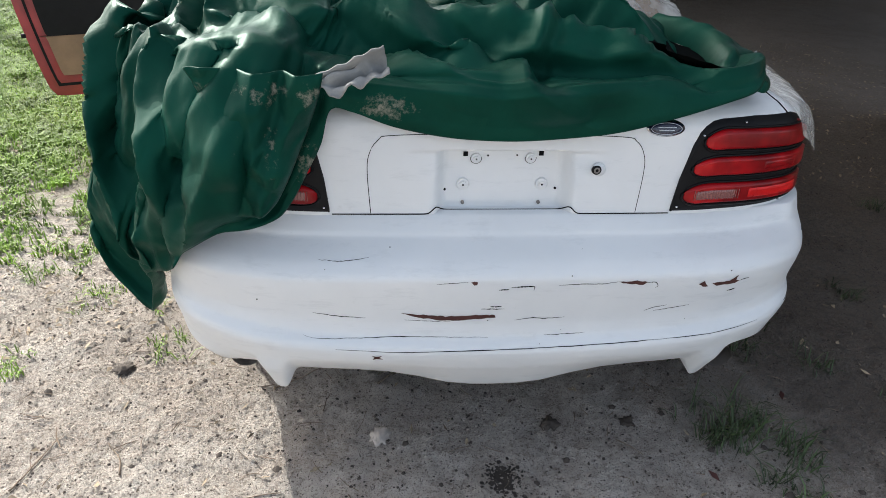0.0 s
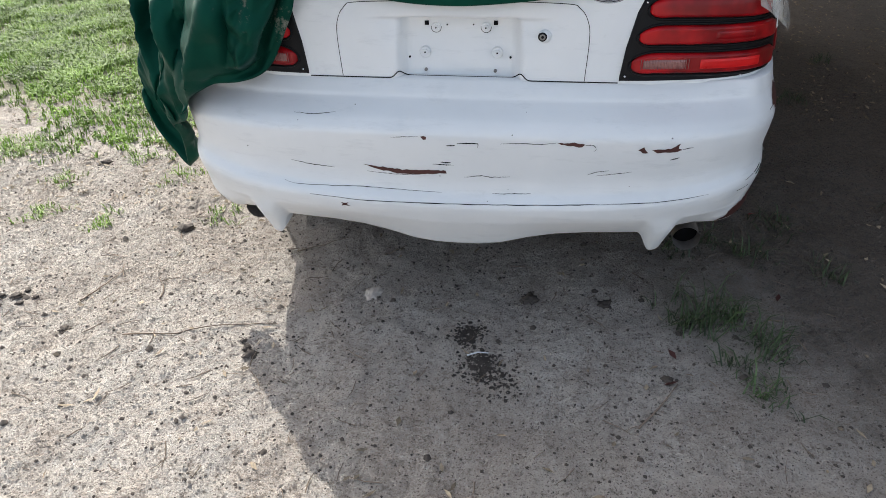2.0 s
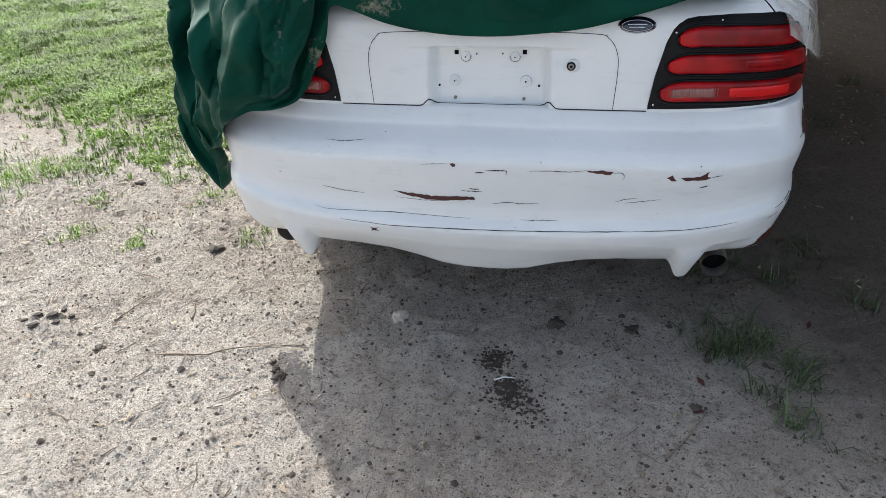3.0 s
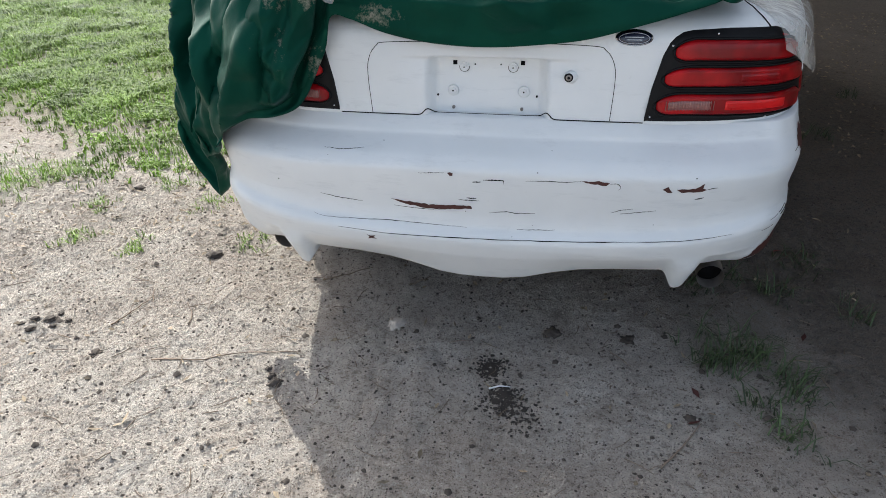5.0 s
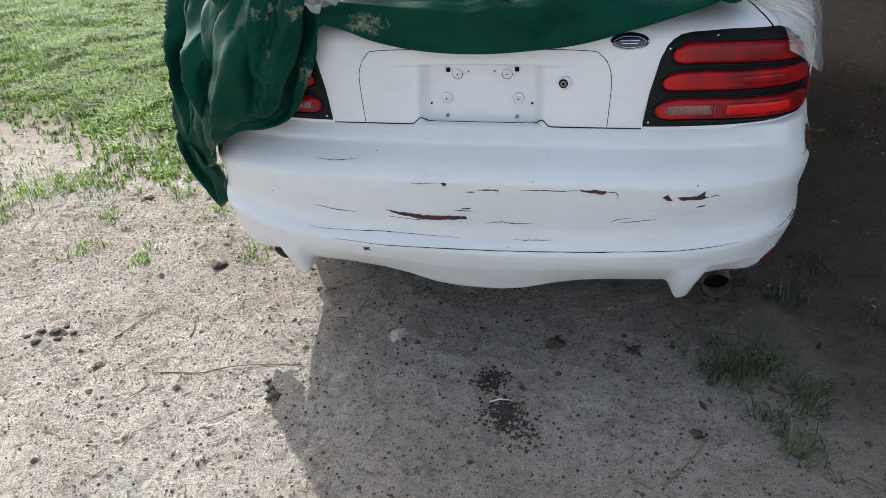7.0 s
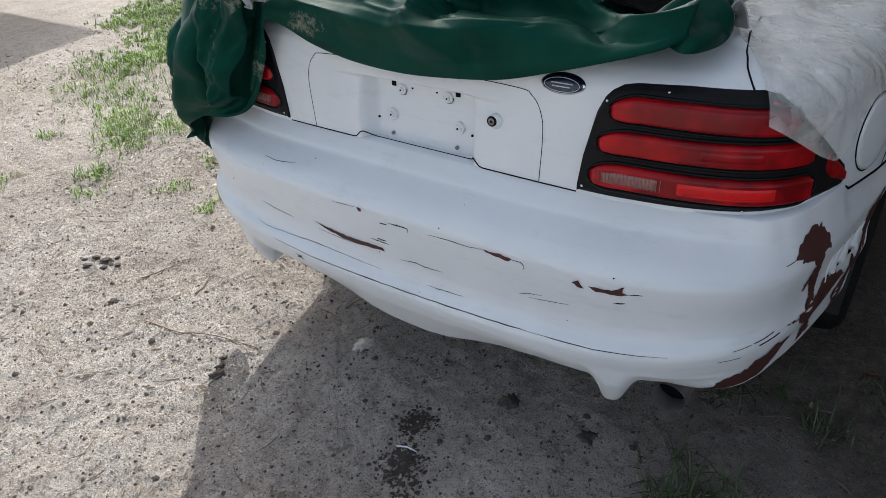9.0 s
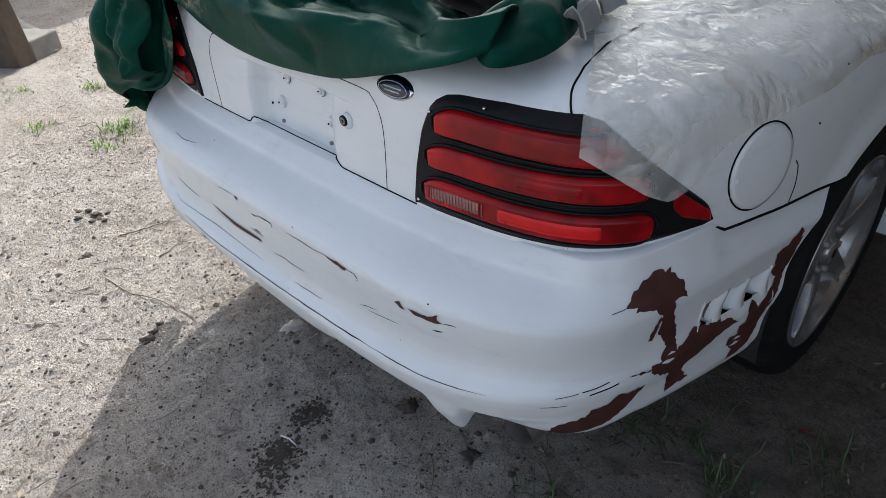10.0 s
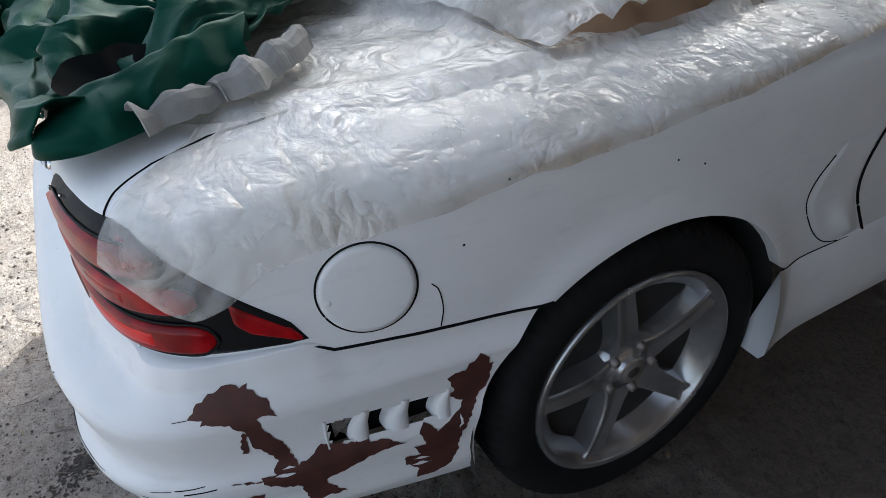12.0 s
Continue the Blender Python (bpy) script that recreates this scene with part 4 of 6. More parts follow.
def build_scoop():
    """Hollow side scoop behind the door, with a raised inner lobe, and the seam over the skirt."""
    v, n, m = [], 34, 30
    for i in range(n):
        for j in range(m):
            a, h = i / (n - 1), j / (m - 1)
            z = 0.506 + 0.255 * h
            back = float(np.interp(z, [0.50, 0.53, 0.58, 0.65, 0.72, 0.77], [1.585, 1.535, 1.490, 1.458, 1.490, 1.545]))
            front = float(np.interp(z, [0.50, 0.56, 0.625, 0.70, 0.77], [1.672, 1.640, 1.612, 1.622, 1.655]))
            y = back + (front - back) * a
            rim = min(1.0, min(a, 1 - a) / 0.10) * min(1.0, min(h, 1 - h) / 0.08)
            hollow = math.sin(math.pi * min(1, a * 0.9)) ** 0.6 * math.sin(math.pi * h) ** 0.6
            lobe = math.exp(-((a - 0.62) / 0.22) ** 2 - ((h - 0.22) / 0.20) ** 2)
            v.append(body_point(UP.of_y(y), z, 0.004 * rim - 0.002 * hollow + 0.014 * lobe * rim))
    part_mesh("side_scoop", v, grid_faces(n, m), PAINT, body, "moulded white side scoop")
    out = catmull([(1.51, 0.742), (1.470, 0.70), (1.456, 0.65), (1.490, 0.58), (1.535, 0.53), (1.585, 0.508), (1.64, 0.500)], 30)
    strip_along([body_point(UP.of_y(y), z, 0.0006) for y, z in out], 0.0014, GAP, "scoop_gap", body)
    seam = [(y, 0.512 - 0.010 * (y - 1.41) / 0.25) for y in np.linspace(1.408, 1.668, 16)]
    strip_along([body_point(UP.of_y(y), z, 0.002) for y, z in seam], 0.0013, GAP, "skirt_gap", body)


build_scoop()


def jag(points, amount, seed, step=0.006):
    """A torn outline through a few corners."""
    rnd = random.Random(seed)
    out = []
    n = len(points)
    for i in range(n):
        a, b = Vector(points[i]), Vector(points[(i + 1) % n])
        k = max(1, int((b - a).length / step))
        d = (b - a).normalized()
        nrm = Vector((-d.y, d.x))
        for q in range(k):
            off = 0 if q == 0 else rnd.uniform(-1, 1) * amount * (1.8 if rnd.random() < 0.15 else 1)
            out.append(a + (b - a) * (q / k) + nrm * off)
    return out


def peel(name, outline, fn, material, parent, out=0.0012, amount=0.003, seed=1, label=""):
    """A flat tear laid on a skin: a torn outline filled, split finely enough to follow the curve."""
    bm = bmesh.new()
    vs = [bm.verts.new((p.x, p.y, 0)) for p in jag(outline, amount, seed)]
    face = bm.faces.new(vs)
    bmesh.ops.triangulate(bm, faces=[face])
    for _ in range(3):
        long = [e for e in bm.edges if e.calc_length() > 0.012]
        if long:
            bmesh.ops.subdivide_edges(bm, edges=long, cuts=1)
            bmesh.ops.triangulate(bm, faces=bm.faces[:])
    for v in bm.verts:
        v.co = Vector(fn(v.co.x, v.co.y, out))
    bmesh.ops.recalc_face_normals(bm, faces=bm.faces[:])
    return part(name, bm, material, parent, label, smooth=True)


def on_tail(x, z, out):
    return bumper_point(BP.of_x(x), z, out)


def on_flank(y, z, out):
    return bumper_point(float(np.interp(y - BP.y0, BP.p[:, 1], BP.s)), z, out)


def build_damage():
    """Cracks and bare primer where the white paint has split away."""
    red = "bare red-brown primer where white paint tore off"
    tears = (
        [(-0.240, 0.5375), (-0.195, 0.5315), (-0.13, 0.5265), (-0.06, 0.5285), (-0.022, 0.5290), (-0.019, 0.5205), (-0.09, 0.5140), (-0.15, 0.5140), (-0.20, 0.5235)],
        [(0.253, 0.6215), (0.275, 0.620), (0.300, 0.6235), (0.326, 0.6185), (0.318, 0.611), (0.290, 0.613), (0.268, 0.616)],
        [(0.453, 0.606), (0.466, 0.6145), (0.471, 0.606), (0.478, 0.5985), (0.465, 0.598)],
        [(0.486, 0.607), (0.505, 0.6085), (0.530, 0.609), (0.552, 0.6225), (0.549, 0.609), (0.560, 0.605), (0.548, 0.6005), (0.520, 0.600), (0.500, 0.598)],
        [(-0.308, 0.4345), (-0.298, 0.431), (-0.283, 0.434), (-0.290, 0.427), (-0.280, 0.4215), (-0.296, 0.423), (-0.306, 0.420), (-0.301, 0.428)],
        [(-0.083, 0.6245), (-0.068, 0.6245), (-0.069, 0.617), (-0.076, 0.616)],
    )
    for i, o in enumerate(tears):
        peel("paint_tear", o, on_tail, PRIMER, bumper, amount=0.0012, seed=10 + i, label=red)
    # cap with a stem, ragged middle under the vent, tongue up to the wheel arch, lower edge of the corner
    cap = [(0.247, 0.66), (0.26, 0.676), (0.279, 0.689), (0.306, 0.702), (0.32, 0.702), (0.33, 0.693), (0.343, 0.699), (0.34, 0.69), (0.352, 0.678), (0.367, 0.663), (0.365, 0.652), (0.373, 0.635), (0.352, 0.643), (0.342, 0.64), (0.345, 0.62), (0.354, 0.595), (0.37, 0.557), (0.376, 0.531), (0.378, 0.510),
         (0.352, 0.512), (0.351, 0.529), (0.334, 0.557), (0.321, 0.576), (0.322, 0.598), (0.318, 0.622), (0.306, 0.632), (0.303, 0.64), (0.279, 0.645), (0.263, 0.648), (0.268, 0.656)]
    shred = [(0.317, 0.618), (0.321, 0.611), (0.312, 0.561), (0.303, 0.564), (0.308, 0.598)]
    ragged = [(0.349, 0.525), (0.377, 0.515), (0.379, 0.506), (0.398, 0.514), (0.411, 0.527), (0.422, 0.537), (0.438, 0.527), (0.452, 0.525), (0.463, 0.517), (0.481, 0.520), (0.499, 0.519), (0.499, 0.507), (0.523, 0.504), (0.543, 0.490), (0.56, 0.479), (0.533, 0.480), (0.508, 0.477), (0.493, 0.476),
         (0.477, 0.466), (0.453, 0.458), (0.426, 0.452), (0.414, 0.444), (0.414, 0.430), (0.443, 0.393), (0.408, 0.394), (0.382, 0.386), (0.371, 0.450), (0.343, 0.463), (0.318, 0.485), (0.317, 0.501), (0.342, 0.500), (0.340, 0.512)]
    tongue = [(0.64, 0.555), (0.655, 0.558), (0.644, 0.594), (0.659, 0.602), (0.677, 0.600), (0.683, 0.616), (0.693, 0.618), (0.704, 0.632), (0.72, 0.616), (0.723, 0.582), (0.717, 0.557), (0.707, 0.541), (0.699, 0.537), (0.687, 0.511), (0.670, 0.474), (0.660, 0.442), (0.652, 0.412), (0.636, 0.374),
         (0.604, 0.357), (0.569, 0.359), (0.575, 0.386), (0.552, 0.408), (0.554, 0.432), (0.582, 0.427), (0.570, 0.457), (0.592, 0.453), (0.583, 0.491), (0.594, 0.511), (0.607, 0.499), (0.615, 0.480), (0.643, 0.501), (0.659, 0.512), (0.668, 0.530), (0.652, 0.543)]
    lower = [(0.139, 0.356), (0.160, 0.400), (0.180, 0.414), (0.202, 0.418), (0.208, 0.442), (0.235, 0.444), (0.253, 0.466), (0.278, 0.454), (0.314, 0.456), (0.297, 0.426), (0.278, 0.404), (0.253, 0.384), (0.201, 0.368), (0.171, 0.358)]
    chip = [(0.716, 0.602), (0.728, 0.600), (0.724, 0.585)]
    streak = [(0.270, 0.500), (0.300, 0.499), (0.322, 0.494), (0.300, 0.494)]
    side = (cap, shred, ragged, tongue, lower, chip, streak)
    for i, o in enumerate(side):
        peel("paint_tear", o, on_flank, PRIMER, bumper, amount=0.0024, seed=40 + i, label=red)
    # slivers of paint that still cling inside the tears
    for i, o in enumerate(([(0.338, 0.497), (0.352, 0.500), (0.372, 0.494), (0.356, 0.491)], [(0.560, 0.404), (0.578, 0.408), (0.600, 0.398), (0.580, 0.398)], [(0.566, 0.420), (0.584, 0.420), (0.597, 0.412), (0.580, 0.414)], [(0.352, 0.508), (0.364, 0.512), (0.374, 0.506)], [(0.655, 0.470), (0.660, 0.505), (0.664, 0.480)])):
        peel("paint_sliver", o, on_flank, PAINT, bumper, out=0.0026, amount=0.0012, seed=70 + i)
    cracks = (
        ([(-0.441, 0.537), (-0.39, 0.529), (-0.321, 0.523)], 0.0010), ([(-0.464, 0.480), (-0.43, 0.474), (-0.34, 0.472), (-0.238, 0.472), (-0.13, 0.468), (-0.034, 0.466)], 0.0010),
        ([(-0.39, 0.452), (-0.30, 0.446), (-0.218, 0.442), (-0.05, 0.443), (0.164, 0.449), (0.35, 0.459), (0.516, 0.470), (0.64, 0.481)], 0.0014),
        ([(0.119, 0.612), (0.17, 0.6155), (0.22, 0.615), (0.255, 0.620)], 0.0010), ([(0.325, 0.616), (0.345, 0.617), (0.353, 0.607), (0.348, 0.600)], 0.0009),
        ([(-0.018, 0.602), (0.005, 0.603)], 0.0016), ([(0.01, 0.609), (0.045, 0.611), (0.062, 0.610), (0.062, 0.600)], 0.0017), ([(-0.034, 0.553), (-0.008, 0.553)], 0.0016), ([(-0.055, 0.546), (0.0, 0.546)], 0.0011),
        ([(0.026, 0.511), (0.07, 0.517), (0.10, 0.515), (0.145, 0.518)], 0.0009), ([(0.337, 0.532), (0.36, 0.541), (0.39, 0.546)], 0.0008), ([(0.36, 0.530), (0.447, 0.543)], 0.0008), ([(0.56, 0.606), (0.585, 0.609)], 0.0010),
        ([(-0.424, 0.6635), (-0.37, 0.662), (-0.312, 0.667)], 0.0010), ([(-0.16, 0.6195), (-0.09, 0.624)], 0.0008), ([(0.10, 0.469), (0.16, 0.471), (0.20, 0.474)], 0.0009), ([(0.535, 0.577), (0.556, 0.583)], 0.0016), ([(-0.232, 0.5165), (-0.16, 0.5115), (-0.09, 0.513)], 0.0008),
    )
    for pts, w in cracks:
        c = catmull(pts, 40)
        rad = [max(0.0003, 1.35 * w * (0.35 + 0.65 * math.sin(math.pi * i / 39)) * (0.7 + 0.6 * noise.noise((i * 0.6, w * 4000, pts[0][0] * 50)))) for i in range(40)]
        v, f = tube_mesh([on_tail(x, z + 0.0012 * noise.noise((x * 90, 0, z * 50)), 0.0002) for x, z in c], rad, 4)
        part_mesh("paint_crack", v, f, GAP, bumper, "thin dark crack in the paint")
    for pts, w in (([(0.225, 0.656), (0.247, 0.659)], 0.0008), ([(0.188, 0.500), (0.21, 0.502), (0.232, 0.506)], 0.0011), ([(0.199, 0.491), (0.225, 0.494), (0.248, 0.497)], 0.0014), ([(0.155, 0.494), (0.183, 0.499)], 0.0007), ([(0.14, 0.470), (0.17, 0.474)], 0.0006)):
        v, f = tube_mesh([on_flank(y, z, 0.0002) for y, z in catmull(pts, 24)], w, 4)
        part_mesh("paint_crack", v, f, GAP, bumper, "thin dark crack in the paint")
    rnd = random.Random(5)
    for _ in range(10):
        x, z = rnd.uniform(-0.6, 0.6), rnd.uniform(0.45, 0.70)
        p = on_tail(x, z, 0.0)
        bm = bmesh.new()
        bmesh.ops.create_uvsphere(bm, u_segments=6, v_segments=4, radius=rnd.uniform(0.0008, 0.0017), matrix=Matrix.Translation(p) @ Matrix.Diagonal((1.3, 1, 1, 1)))
        part("paint_chip", bm, GAP, bumper)
    for y, z in ((0.786, 0.92), (1.10, 0.86), (1.16, 0.835), (0.70, 0.84)):
        bm = bmesh.new()
        bmesh.ops.create_uvsphere(bm, u_segments=6, v_segments=4, radius=0.0022, matrix=Matrix.Translation(body_point(UP.of_y(y), z, 0.0)))
        part("paint_chip", bm, GAP, body)


build_damage()


def build_cabin():
    """Open cabin: tub, folded soft top, seat backs, windscreen; and the driver's door swung open."""
    bm = bmesh.new()
    rounded_box(bm, (1.44, 2.15, 0.05), (0, 2.08, 0.62), bevel=0.01)
    rounded_box(bm, (1.44, 0.05, 0.40), (0, 0.99, 0.80), bevel=0.01)
    part("cabin_floor", bm, TAN, car)
    for x in (-0.36, 0.36):
        bm = bmesh.new()
        rounded_box(bm, (0.48, 0.50, 0.16), (x, 2.35, 0.70), (6, 0, 0), 0.05, 3)
        rounded_box(bm, (0.48, 0.14, 0.52), (x, 2.03, 0.92), (14, 0, 0), 0.05, 3)
        part("seat", bm, TAN, car, "tan vinyl front seat")
    # folded soft top behind the seats
    v, n, m = [], 60, 24
    for i in range(n):
        for j in range(m):
            a, b = i / (n - 1), j / (m - 1)
            x = -0.70 + 1.40 * a
            edge = math.sin(math.pi * min(1, max(0, a))) ** 0.25
            y = 1.03 + 0.55 * b
            z = 0.98 + 0.16 * math.sin(math.pi * b) ** 0.5 * edge + 0.016 * noise.noise((x * 6, y * 12, 2.0)) + 0.012 * math.sin(y * 45 + 2 * noise.noise((x * 3, y, 0)))
            v.append((x, y, z))
    part_mesh("folded_top", v, grid_faces(n, m), TAN, car, "folded saddle-brown soft top")
    # windscreen frame and glass
    g, gn, gl, gb = nodes_of("windscreen_glass")
    gb.inputs["Transmission Weight"].default_value = 1.0
    gb.inputs["Roughness"].default_value = 0.02
    gb.inputs["Base Color"].default_value = (0.8, 0.86, 0.84, 1)
    pts = [(-0.66, 3.02, 0.96), (-0.54, 2.55, 1.34), (0.54, 2.55, 1.34), (0.66, 3.02, 0.96)]
    v, f = tube_mesh([pts[0], pts[1], pts[2], pts[3]], 0.022, 8)
    frame_ob = part_mesh("windscreen_frame", v, f, PAINT, car)
    part_mesh("windscreen", pts + [(p[0], p[1] + 0.006, p[2] + 0.004) for p in pts], [(0, 1, 2, 3), (7, 6, 5, 4)], g, frame_ob)
    # door: red jamb edge, tan card, black upper, hinged at its front
    hinge, length, swing = Vector((-0.905, 3.08, 0)), 1.36, math.radians(66)
    d = Vector((-math.sin(swing), -math.cos(swing), 0))
    nrm = Vector((math.cos(swing), -math.sin(swing), 0))
    outline = catmull([(0.0, 0.30), (0.6, 0.285), (1.18, 0.285), (1.27, 0.31), (1.30, 0.40), (1.335, 0.60), (1.36, 0.80), (1.36, 0.98)], 40)

    def slab(scale_in, t0, t1, z0=None, z1=None):
        prof = []
        for u, z in outline:
            prof.append((u - scale_in * (1 if u > 0.5 else -1) * 0.8, max(z, 0.285 + scale_in) if z0 is None else min(max(z, z0), z1)))
        prof += [(prof[-1][0], 0.98 if z1 is None else z1), (0.0 + scale_in, 0.98 if z1 is None else z1)]
        n = len(prof)
        vs = [hinge + d * u + nrm * t + Vector((0, 0, z)) for t in (t0, t1) for u, z in prof]
        return vs, [tuple(range(n)), tuple(range(2 * n - 1, n - 1, -1))] + [(i, n + i, n + (i + 1) % n, (i + 1) % n) for i in range(n)]

    v, f = slab(0.0, -0.06, 0.06)
    door = part_mesh("driver_door", v, f, REDPAINT, car, "open driver's door with red jamb and tan card", smooth=False)
    v, f = slab(0.055, 0.055, 0.066)
    part_mesh("weather_strip", v, f, BLACK, door, smooth=False)
    v, f = slab(0.072, 0.055, 0.071)
    part_mesh("door_edge", v, f, REDPAINT, door, smooth=False)
    v, f = slab(0.115, 0.055, 0.085, 0.40, 0.605)
    part_mesh("door_card", v, f, TAN, door, "tan lower door card", smooth=False)
    v, f = slab(0.115, 0.055, 0.092, 0.607, 0.98)
    part_mesh("door_upper", v, f, BLACK, door, smooth=False)
    v, f = tube_mesh([hinge + d * 1.345 + nrm * 0.061 + Vector((0, 0, z)) for z in (0.60, 0.62)], 0.012, 8)
    part_mesh("door_latch", v, f, BLACK, door)


build_cabin()


# ---- cover sheet and plastic film ----
def keep_out(P):
    """Keeps cloth outside the tail of the car."""
    x, y, z = P[..., 0], P[..., 1], P[..., 2]
    half = np.interp(y, [0.17, 0.2, 0.26, 0.34, 0.44, 0.6, 0.9, 1.2], [0.30, 0.55, 0.70, 0.76, 0.80, 0.84, 0.86, 0.87])
    deck = (np.abs(x) < half - 0.10) & (y > 0.26)
    z = np.where(deck, np.maximum(z, 1.016), z)
    side = (np.abs(x) < half + 0.02) & (y > 0.3) & (z < 0.985) & (np.abs(x) > 0.6)
    x = np.where(side, np.sign(x) * (half + 0.02), x)
    face = (np.abs(x) < 0.72) & (y > 0.155) & (y < 0.30) & (z < 0.985)
    y = np.where(face, np.interp(np.abs(x), [0, 0.5, 0.62, 0.72], [0.158, 0.162, 0.18, 0.215]), y)
    shelf = (np.abs(x) < 0.74) & (y > 0.02) & (z < 0.752) & (z > 0.60)
    slope = np.interp(z, [0.60, 0.645, 0.66, 0.69, 0.752], [0.035, 0.035, 0.055, 0.115, 0.158])
    y = np.where(shelf, np.minimum(y, slope + 0.35 * np.maximum(0, np.abs(x) - 0.62)), y)
    return np.stack([x, y, z], -1)


def folds(q):
    """Flat facets between sharp crests and valleys, like stiff canvas."""
    return abs((q / math.pi) % 1.0 * 2.0 - 1.0)


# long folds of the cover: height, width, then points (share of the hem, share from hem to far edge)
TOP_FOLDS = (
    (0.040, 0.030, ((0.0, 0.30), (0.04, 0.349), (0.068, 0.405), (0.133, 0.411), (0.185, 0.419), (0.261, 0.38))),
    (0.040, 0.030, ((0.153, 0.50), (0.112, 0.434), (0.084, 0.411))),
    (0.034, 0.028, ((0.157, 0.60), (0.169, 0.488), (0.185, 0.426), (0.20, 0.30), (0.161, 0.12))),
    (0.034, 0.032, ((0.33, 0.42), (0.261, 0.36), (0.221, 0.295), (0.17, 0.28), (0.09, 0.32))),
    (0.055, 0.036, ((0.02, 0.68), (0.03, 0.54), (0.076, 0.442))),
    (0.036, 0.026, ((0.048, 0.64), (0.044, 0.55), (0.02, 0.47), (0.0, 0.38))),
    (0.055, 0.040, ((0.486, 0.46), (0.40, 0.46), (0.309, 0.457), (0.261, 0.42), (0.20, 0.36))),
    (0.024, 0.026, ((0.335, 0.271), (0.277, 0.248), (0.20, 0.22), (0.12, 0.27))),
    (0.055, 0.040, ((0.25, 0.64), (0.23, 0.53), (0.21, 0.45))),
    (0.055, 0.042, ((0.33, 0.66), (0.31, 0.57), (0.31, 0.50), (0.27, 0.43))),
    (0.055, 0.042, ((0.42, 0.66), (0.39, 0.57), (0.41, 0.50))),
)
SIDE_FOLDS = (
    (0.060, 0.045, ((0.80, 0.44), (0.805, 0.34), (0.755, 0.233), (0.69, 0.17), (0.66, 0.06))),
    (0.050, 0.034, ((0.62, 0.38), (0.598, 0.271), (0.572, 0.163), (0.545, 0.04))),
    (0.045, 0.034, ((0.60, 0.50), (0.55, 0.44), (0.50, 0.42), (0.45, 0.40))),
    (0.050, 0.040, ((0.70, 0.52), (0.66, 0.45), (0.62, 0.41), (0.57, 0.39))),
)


def fold_relief(A, B, path, height, width):
    """A crest with a steep and a slack side along a path, dying away at its ends."""
    path = catmull(path, 40)
    best = np.full(A.shape, 9.0)
    side = np.zeros(A.shape)
    along = np.zeros(A.shape)
    for i in range(39):
        p, q = path[i], path[i + 1]
        d = q - p
        L = float(np.hypot(*d)) + 1e-9
        t = np.clip(((A - p[0]) * d[0] + (B - p[1]) * d[1]) / (L * L), 0, 1)
        ex, ey = A - p[0] - t * d[0], B - p[1] - t * d[1]
        dist = np.hypot(ex, ey)
        near = dist < best
        best = np.where(near, dist, best)
        side = np.where(near, np.sign(ex * d[1] - ey * d[0]), side)
        along = np.where(near, (i + t) / 39, along)
    end = np.clip(np.minimum(along, 1 - along) / 0.18, 0, 1)
    w = width * np.where(side > 0, 0.62, 1.25)
    crest = np.maximum(0, 1 - best / (1.7 * w)) ** 1.35
    valley = np.maximum(0, 1 - np.abs(best - 2.3 * w) / (1.2 * w)) * (side > 0)
    return height * (1.15 * crest - 0.55 * valley) * (0.30 + 0.70 * end)


def facets(A, B, size_a, size_b, turn, seed):
    """Flat facets that meet in sharp creases: a random height at each corner of a skewed, uneven net."""
    c, k = math.cos(turn), math.sin(turn)
    a, b = (A * c - B * k) / size_a, (A * k + B * c) / size_b
    a, b = a + 0.32 * np.sin(b * 2.1 + seed) + 0.20 * np.sin(b * 4.7 + 2 * seed), b + 0.30 * np.sin(a * 1.7 + 1.3 * seed) + 0.18 * np.sin(a * 4.3 + seed)
    i, j = np.floor(a), np.floor(b)
    u, v = a - i, b - j

    def corner(p, q):
        h = np.sin(p * 127.1 + q * 311.7 + seed * 74.7) * 43758.5453
        return h - np.floor(h)

    flip = corner(i + 0.5, j + 0.5) > 0.5
    v = np.where(flip, 1 - v, v)
    h00, h10 = np.where(flip, corner(i, j + 1), corner(i, j)), np.where(flip, corner(i + 1, j + 1), corner(i + 1, j))
    h01, h11 = np.where(flip, corner(i, j), corner(i, j + 1)), np.where(flip, corner(i + 1, j), corner(i + 1, j + 1))
    low = h00 + (h10 - h00) * u + (h01 - h00) * v
    high = h11 + (h01 - h11) * (1 - u) + (h10 - h11) * (1 - v)
    return np.where(u + v < 1, low, high) - 0.5


